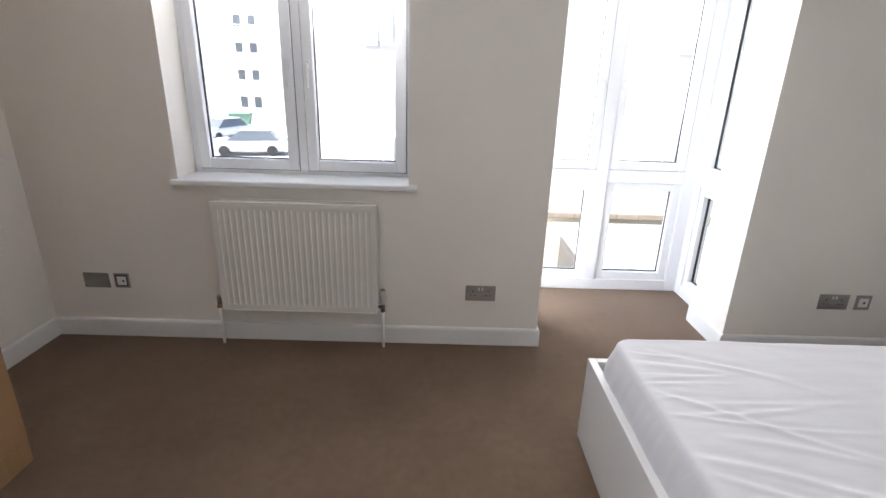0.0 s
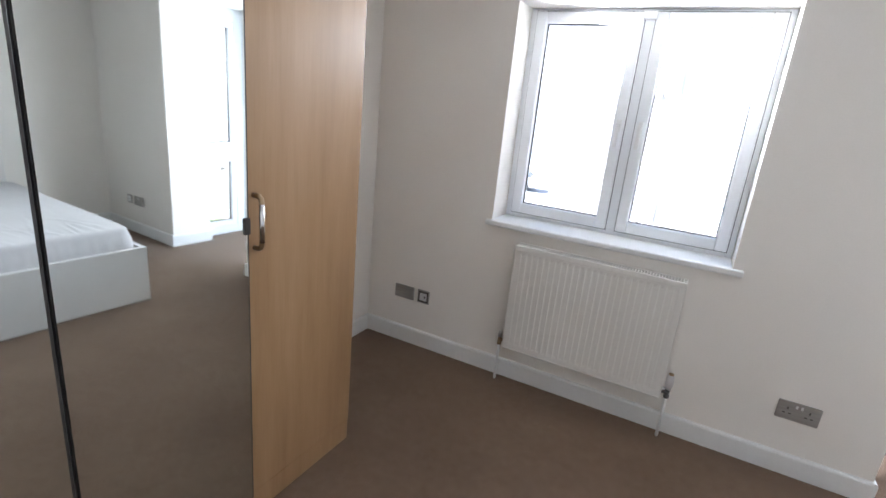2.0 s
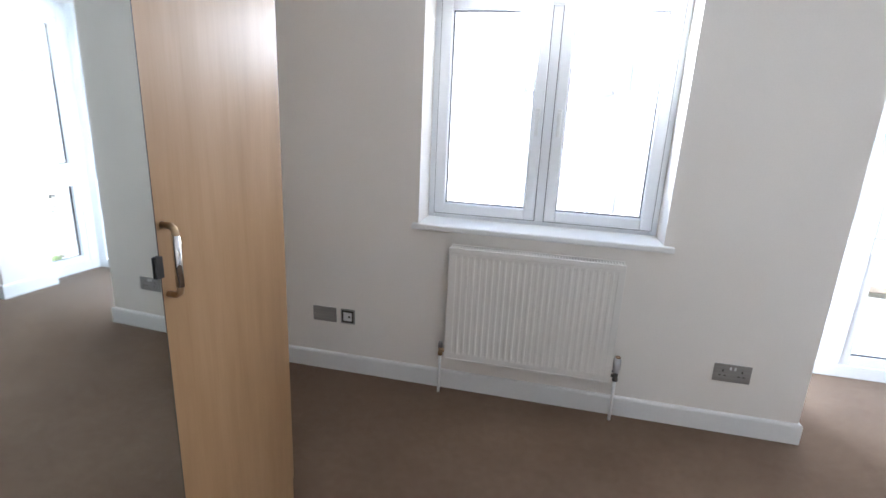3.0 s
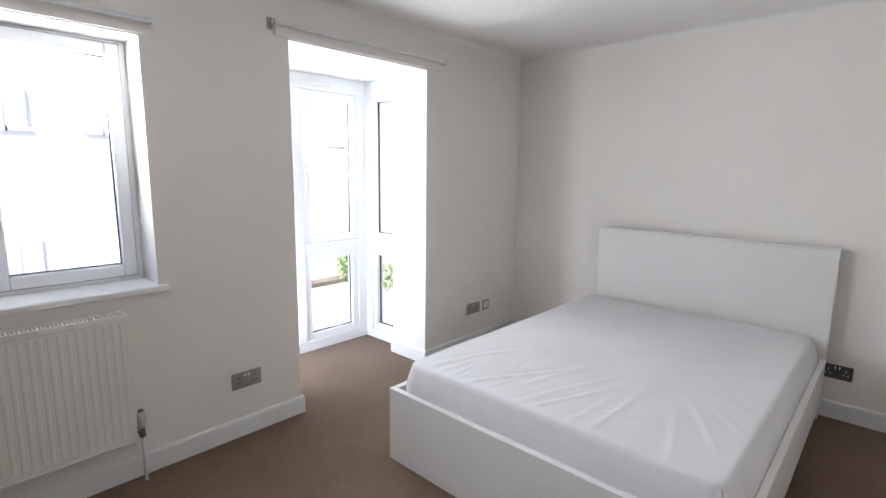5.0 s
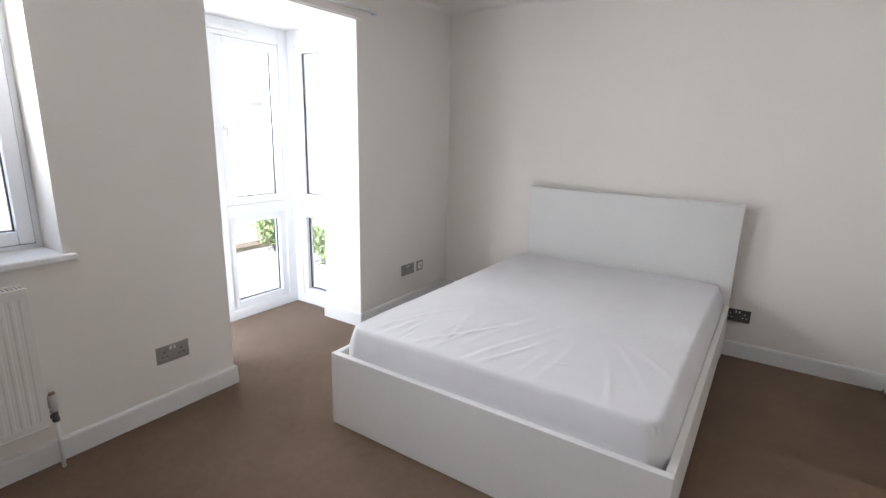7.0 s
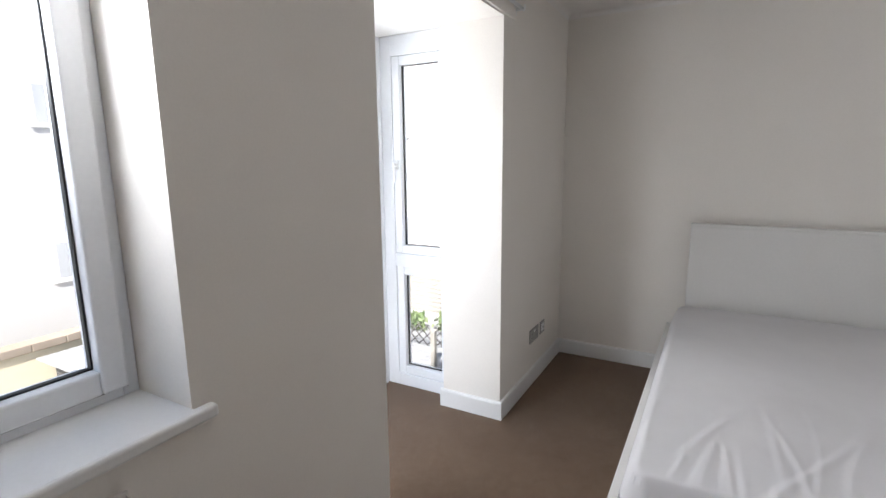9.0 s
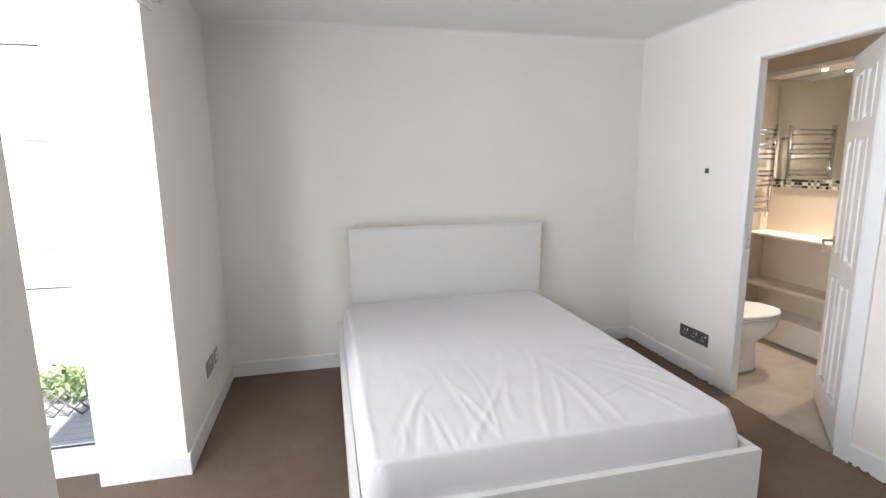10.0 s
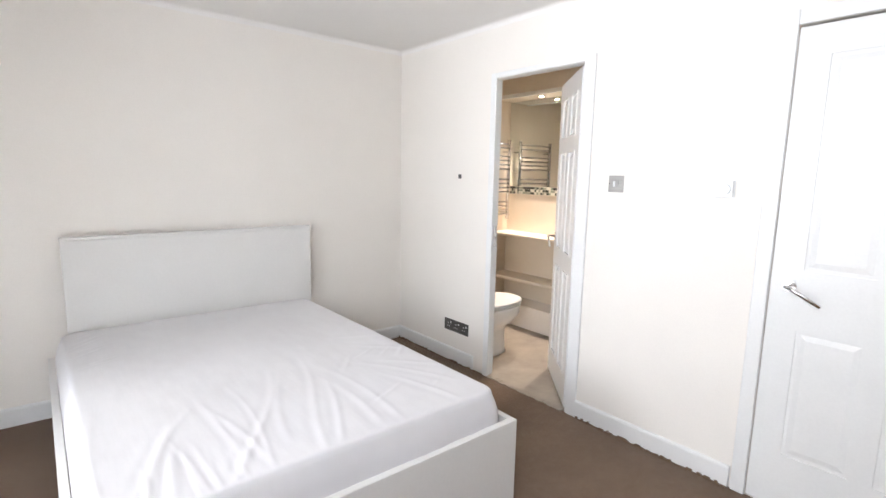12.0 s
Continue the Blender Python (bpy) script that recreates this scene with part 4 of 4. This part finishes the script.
def toilet():
    t = thing("toilet", "white back-to-wall toilet with the lid down", "toilet", (1.925, SIN - 0.05, 0))

    def ring(bm, cx, half, front, back, z, n=36):
        out = []
        for k in range(n):
            a = math.tau * k / n
            x, y = math.sin(a), -math.cos(a)
            depth = front if y < 0 else back
            sq = abs(y) ** 0.9 if y < 0 else abs(y) ** 0.6
            out.append(bm.verts.new((half * math.copysign(abs(x) ** 0.85, x), cx + math.copysign(sq, y) * depth, z)))
        return out

    def loft(rows):
        bm = bmesh.new()
        rs = [ring(bm, *r) for r in rows]
        for p, q in zip(rs, rs[1:]):
            for k in range(len(p)):
                f = bm.faces.new((p[k], p[(k + 1) % len(p)], q[(k + 1) % len(p)], q[k]))
                f.smooth = True
        bm.faces.new(rs[0][::-1])
        bm.faces.new(rs[-1])
        return bm

    part("bowl", loft([(-0.22, 0.116, 0.20, 0.215, 0.0), (-0.22, 0.108, 0.193, 0.215, 0.02), (-0.22, 0.100, 0.188, 0.215, 0.10),
                       (-0.22, 0.102, 0.188, 0.215, 0.19), (-0.225, 0.118, 0.203, 0.22, 0.225), (-0.245, 0.155, 0.245, 0.235, 0.265),
                       (-0.26, 0.178, 0.278, 0.25, 0.315), (-0.26, 0.184, 0.288, 0.25, 0.37), (-0.26, 0.184, 0.289, 0.25, 0.392)]), CERAMIC, t)
    part("seat", loft([(-0.27, 0.180, 0.280, 0.24, 0.394), (-0.27, 0.187, 0.288, 0.245, 0.400), (-0.27, 0.185, 0.286, 0.245, 0.410)]), WHITEPLASTIC, t)
    part("lid", loft([(-0.27, 0.184, 0.285, 0.245, 0.4135), (-0.27, 0.189, 0.291, 0.247, 0.42), (-0.27, 0.184, 0.284, 0.244, 0.432),
                      (-0.27, 0.165, 0.26, 0.225, 0.440), (-0.27, 0.12, 0.19, 0.17, 0.444)]), WHITEPLASTIC, t, "closed white lid")


toilet()


# ---- outside ----
structure("ground", boxbm(-300, 300, 3.6, 400, -3.4, -3.2), ASPHALT, "pale sunlit street and parking ground", "ground")
structure("house_wall_below", boxbm(WX - 0.255, EX + 0.255, NOUT - 0.2, NOUT - 0.02, -3.2, -0.305), RENDER, "rendered wall below the window", "wall")


# unseen blocks, added to keep sun off the bay; height set for the terrace
structure("wall_upper_unseen", boxbm(-7, 9, -4.0, NOUT - 0.02, 2.62, 5.2), RENDER, "unseen plain upper wall added to block the sun", "wall")
structure("wall_side_unseen", boxbm(EX + 0.26, 9, -4.0, NOUT - 0.02, -3.2, 2.61), RENDER, "unseen plain side wall added to block the sun", "wall")
structure("wall_west_unseen", boxbm(-7, WX - 0.26, -4.0, NOUT - 0.02, -3.2, 2.61), RENDER, "unseen plain side wall added to block the sun", "wall")


def building(name, label, x0, x1, y0, y1, z0, z1, face, windows, skin, glass, balconies=()):
    b = thing(name, label, "building", (x0, y0, z0))
    part("wall", boxbm(0, x1 - x0, 0, y1 - y0, 0, z1 - z0), skin, b)
    part("roof", boxbm(-0.3, x1 - x0 + 0.3, -0.3, y1 - y0 + 0.3, z1 - z0 + 0.001, z1 - z0 + 0.35), ROOF, b)
    for a, c, v, h in windows:
        w = bmesh.new()
        if face == "y":
            box(w, a - x0, c - x0, -0.03, 0.03, v - z0, v + h - z0)
            g = boxbm(a - x0 + 0.04, c - x0 - 0.04, -0.036, -0.0305, v - z0 + 0.04, v + h - z0 - 0.04)
            s = boxbm(a - x0 - 0.06, c - x0 + 0.06, -0.034, -0.001, v - z0 - 0.05, v - z0 - 0.001)
        else:
            box(w, -0.03, 0.03, a - y0, c - y0, v - z0, v + h - z0)
            g = boxbm(-0.036, -0.0305, a - y0 + 0.04, c - y0 - 0.04, v - z0 + 0.04, v + h - z0 - 0.04)
            s = boxbm(-0.12, -0.001, a - y0 - 0.06, c - y0 + 0.06, v - z0 - 0.08, v - z0 - 0.001)
        win = part("window", w, UPVC, b)
        part("pane", g, glass, win)
        part("sill", s, RENDER, win)
    for a, c, v in balconies:
        k = part("balcony", boxbm(a - x0, c - x0, -1.1, -0.001, v - z0, v - z0 + 0.18), RENDER, b)
        bm = bmesh.new()
        for z in (0.55, 1.1):
            box(bm, a - x0, c - x0, -1.09, -1.05, v - z0 + z, v - z0 + z + 0.05)
        for n in range(9):
            x = a - x0 + 0.03 + (c - a - 0.1) * n / 8
            box(bm, x, x + 0.03, -1.088, -1.052, v - z0 + 0.181, v - z0 + 1.099)
        part("railing", bm, UPVC, k, "pale metal railing")
    return b


near = [(a + k, a + k + 0.27, v, 0.72) for k in (-3.4, -1.5, 0.0, 1.86, 3.7, 5.6) for a in (1.47, 1.81) for v in (-0.66, 2.13, 4.9)]
building("apartment_building", "pale rendered apartment building across the yard", -3.6, 11.0, 12.0, 24.0, -3.2, 8.5, "y", near, BUFFWALL, PALEPANE)
side = [(a, a + 0.8, v, 1.0) for a in (3.5, 6.2, 8.6, 11.2) for v in (-0.5, 2.3, 5.0)]
building("apartment_building", "white rendered side building with small windows", 14.0, 26.0, 1.0, 13.5, -3.2, 8.5, "x", side, BUFFWALL, PALEPANE)
far = [(a + k, a + k + 0.7, v, 1.0) for a in (-32.0, -25.2, -18.5, -11.8) for k in (0, 1.25) for v in (-1.6, 0.65, 2.85, 5.05)]
decks = [(a - 0.5, a + 2.6, v) for a in (-32.0, -25.2, -18.5, -11.8) for v in (-0.35, 1.85, 4.05)]
building("apartment_building", "distant pale apartment block along the street", -38.0, -7.0, 46.0, 58.0, -3.2, 9.5, "y", far, RENDER, WINDOWDARK, decks)
gw = thing("garden_wall", "low pale yellow rendered garden wall with a brown coping", "garden wall", (-3.0, 11.2, -3.2))
part("wall", boxbm(0, 12.5, 0, 0.22, 0, 1.6), YELLOWWALL, gw)
for k in range(25):
    part("coping_stone", boxbm(k * 0.5, k * 0.5 + 0.492, -0.05, 0.27, 1.6005, 1.74, bevel=0.01, seg=1), COPING, gw)


def car(at, turn, label):
    c = thing("car", label, "car")
    bm = bmesh.new()
    box(bm, -2.1, 2.1, -0.86, 0.86, 0.25, 0.9, 0.14, 3)
    part("body", bm, CARPAINT, c)
    bm = bmesh.new()
    lo = [bm.verts.new((x, y, 0.88)) for x, y in ((-1.25, -0.8), (1.7, -0.8), (1.7, 0.8), (-1.25, 0.8))]
    hi = [bm.verts.new((x, y, 1.42)) for x, y in ((-0.45, -0.62), (1.15, -0.62), (1.15, 0.62), (-0.45, 0.62))]
    for k in range(4):
        bm.faces.new((lo[k], lo[(k + 1) % 4], hi[(k + 1) % 4], hi[k]))
    bm.faces.new(hi)
    part("cabin", bm, WINDOWDARK, c, "dark glazed cabin")
    part("roof", boxbm(-0.5, 1.2, -0.64, 0.64, 1.4205, 1.46, bevel=0.015), CARPAINT, c)
    for x in (-1.35, 1.3):
        for y in (-0.88, 0.72):
            part("wheel", tubebm([(x, y, 0.31), (x, y + 0.16, 0.31)], 0.31, 20), TYRE, c)
    c.matrix_basis = pose(*at, 0, 0, turn)


car((-11.6, 29.6, -3.2), 12, "pale silver parked car on the street")
car((-16.2, 36.5, -3.2), 70, "pale silver parked car farther down the street")


def container(at, turn):
    """A wheeled waste container with a sloping lid."""
    c = thing("waste_container", "green wheeled waste container by the far building", "container")
    bm = bmesh.new()
    lo = [bm.verts.new((x, y, 0.18)) for x, y in ((-0.75, -0.42), (0.75, -0.42), (0.75, 0.42), (-0.75, 0.42))]
    hi = [bm.verts.new((x, y, 1.15)) for x, y in ((-0.88, -0.55), (0.88, -0.55), (0.88, 0.55), (-0.88, 0.55))]
    for k in range(4):
        bm.faces.new((lo[k], lo[(k + 1) % 4], hi[(k + 1) % 4], hi[k]))
    bm.faces.new(lo[::-1])
    bm.faces.new(hi)
    part("body", bm, CONTAINER, c)
    lid = part("lid", boxbm(-0.92, 0.92, -0.6, 0.6, 1.155, 1.24, bevel=0.03), CONTAINER, c)
    part("lid_rib", boxbm(-0.5, 0.5, -0.03, 0.03, 1.2405, 1.28, bevel=0.01), CONTAINER, lid)
    for x in (-0.6, 0.6):
        for y in (-0.36, 0.30):
            part("wheel", tubebm([(x, y, 0.1), (x, y + 0.06, 0.1)], 0.1, 16), TYRE, c)
    c.matrix_basis = pose(*at, 0, 0, turn)


container((-18.1, 44.6, -3.2), 6)


# roof terrace beside the bay
def terrace():
    d = thing("timber_deck", "weathered timber deck below the bay window", "deck", (2.4, 3.2, -1.6))
    board = finish(boxbm(0, 0.135, 0, 7.6, -0.03, 0, bevel=0.004, seg=1), "board", DECKWOOD)
    for k in range(33):
        o = new("board", board)
        o.parent = d
        o.location = (k * 0.145, 0, 0)
    for x in (0.2, 2.4, 4.5):
        part("bearer", boxbm(x, x + 0.1, 0.1, 7.5, -1.6, -0.031), TIMBER, d)
    f = thing("slatted_fence", "pale horizontal slatted timber fence", "fence", (7.25, 3.2, -1.6))
    slat = finish(boxbm(0, 0.02, 0, 7.6, 0, 0.072, bevel=0.003, seg=1), "slat", PALEWOOD)
    for k in range(13):
        o = new("slat", slat)
        o.parent = f
        o.location = (0, 0, 0.04 + k * 0.09)
    for k in range(5):
        part("post", boxbm(0.021, 0.1, k * 1.85, k * 1.85 + 0.09, 0, 1.25), TIMBER, f)
    t = thing("trellis", "low dark diamond trellis on the timber deck", "trellis", (5.75, 4.75, -1.6))
    for s in (-1, 1):
        for k in range(16):
            y = k * 0.16
            part("lath", tubebm([(0.006 * s, y, 0.02), (0.006 * s, y + s * 0.36, 0.38)], 0.010, 6), TIMBER, t)
    p = thing("deck_post", "pale timber post at the edge of the deck", "post", (5.06, 5.02, -1.6))
    part("shaft", boxbm(-0.035, 0.035, -0.035, 0.035, 0, 0.55, bevel=0.004), PALEWOOD, p)
    part("cap", boxbm(-0.045, 0.045, -0.045, 0.045, 0.5505, 0.59, bevel=0.008), PALEWOOD, p)


terrace()


def shrub(at, size, count, seed, label):
    rng = random.Random(seed)
    s = thing("shrub", label, "shrub", at, "terrace shrubs")
    bm = bmesh.new()
    tips = []
    for k in range(9):
        a = rng.random() * math.tau
        e = Vector((math.cos(a) * size * 0.4 * rng.random(), math.sin(a) * size * 0.5 * rng.random(), size * (0.5 + 0.4 * rng.random())))
        tube(bm, [(0, 0, 0), tuple(e * 0.5 + Vector((0, 0, 0.04))), tuple(e)], [0.014, 0.010, 0.005], 6)
        tips.append(e)
    part("stems", bm, TIMBER, s)
    bm = bmesh.new()
    for k in range(count):
        e = rng.choice(tips) * (0.5 + 0.6 * rng.random())
        p = e + Vector((rng.gauss(0, 0.13), rng.gauss(0, 0.15), rng.gauss(0, 0.11))) * size
        m = Matrix.Translation(p) @ Euler((rng.random() * 3, rng.random() * 3, rng.random() * 6)).to_matrix().to_4x4()
        l, w = 0.045 + 0.05 * rng.random(), 0.02 + 0.02 * rng.random()
        vs = [bm.verts.new(m @ Vector(q)) for q in ((-l, 0, 0), (0, -w, 0.008), (l, 0, 0), (0, w, 0.008))]
        bm.faces.new(vs)
    part("leaves", bm, LEAF, s)


shrub((6.2, 5.25, -1.6), 0.46, 1100, 3, "leafy green shrub against the slatted fence")
shrub((6.35, 6.1, -1.6), 0.34, 500, 7, "low leafy green shrub behind the trellis")
shrub((6.5, 8.2, -1.6), 0.9, 1100, 4, "leafy green shrub on the timber deck")
shrub((6.6, 10.2, -1.6), 1.15, 1300, 5, "tall leafy green shrub at the end of the deck")

# mosaic border, tile by tile
border = thing("mosaic_border", "black, green and cream glass mosaic strip", "mosaic", (1.0, BSY, 1.250))
tile = finish(boxbm(0, 0.0225, 0.002, 0.009, 0, 0.0225, bevel=0.0012, seg=1), "tile", MOSAIC)
part("grout", boxbm(0, 1.62, 0.0005, 0.0055, -0.002, 0.076), BATHWALL, border)
for i in range(66):
    for j in range(3):
        o = new("tile", tile)
        o.parent = border
        o.location = (0.001 + i * 0.0245, 0.0, 0.001 + j * 0.0245)
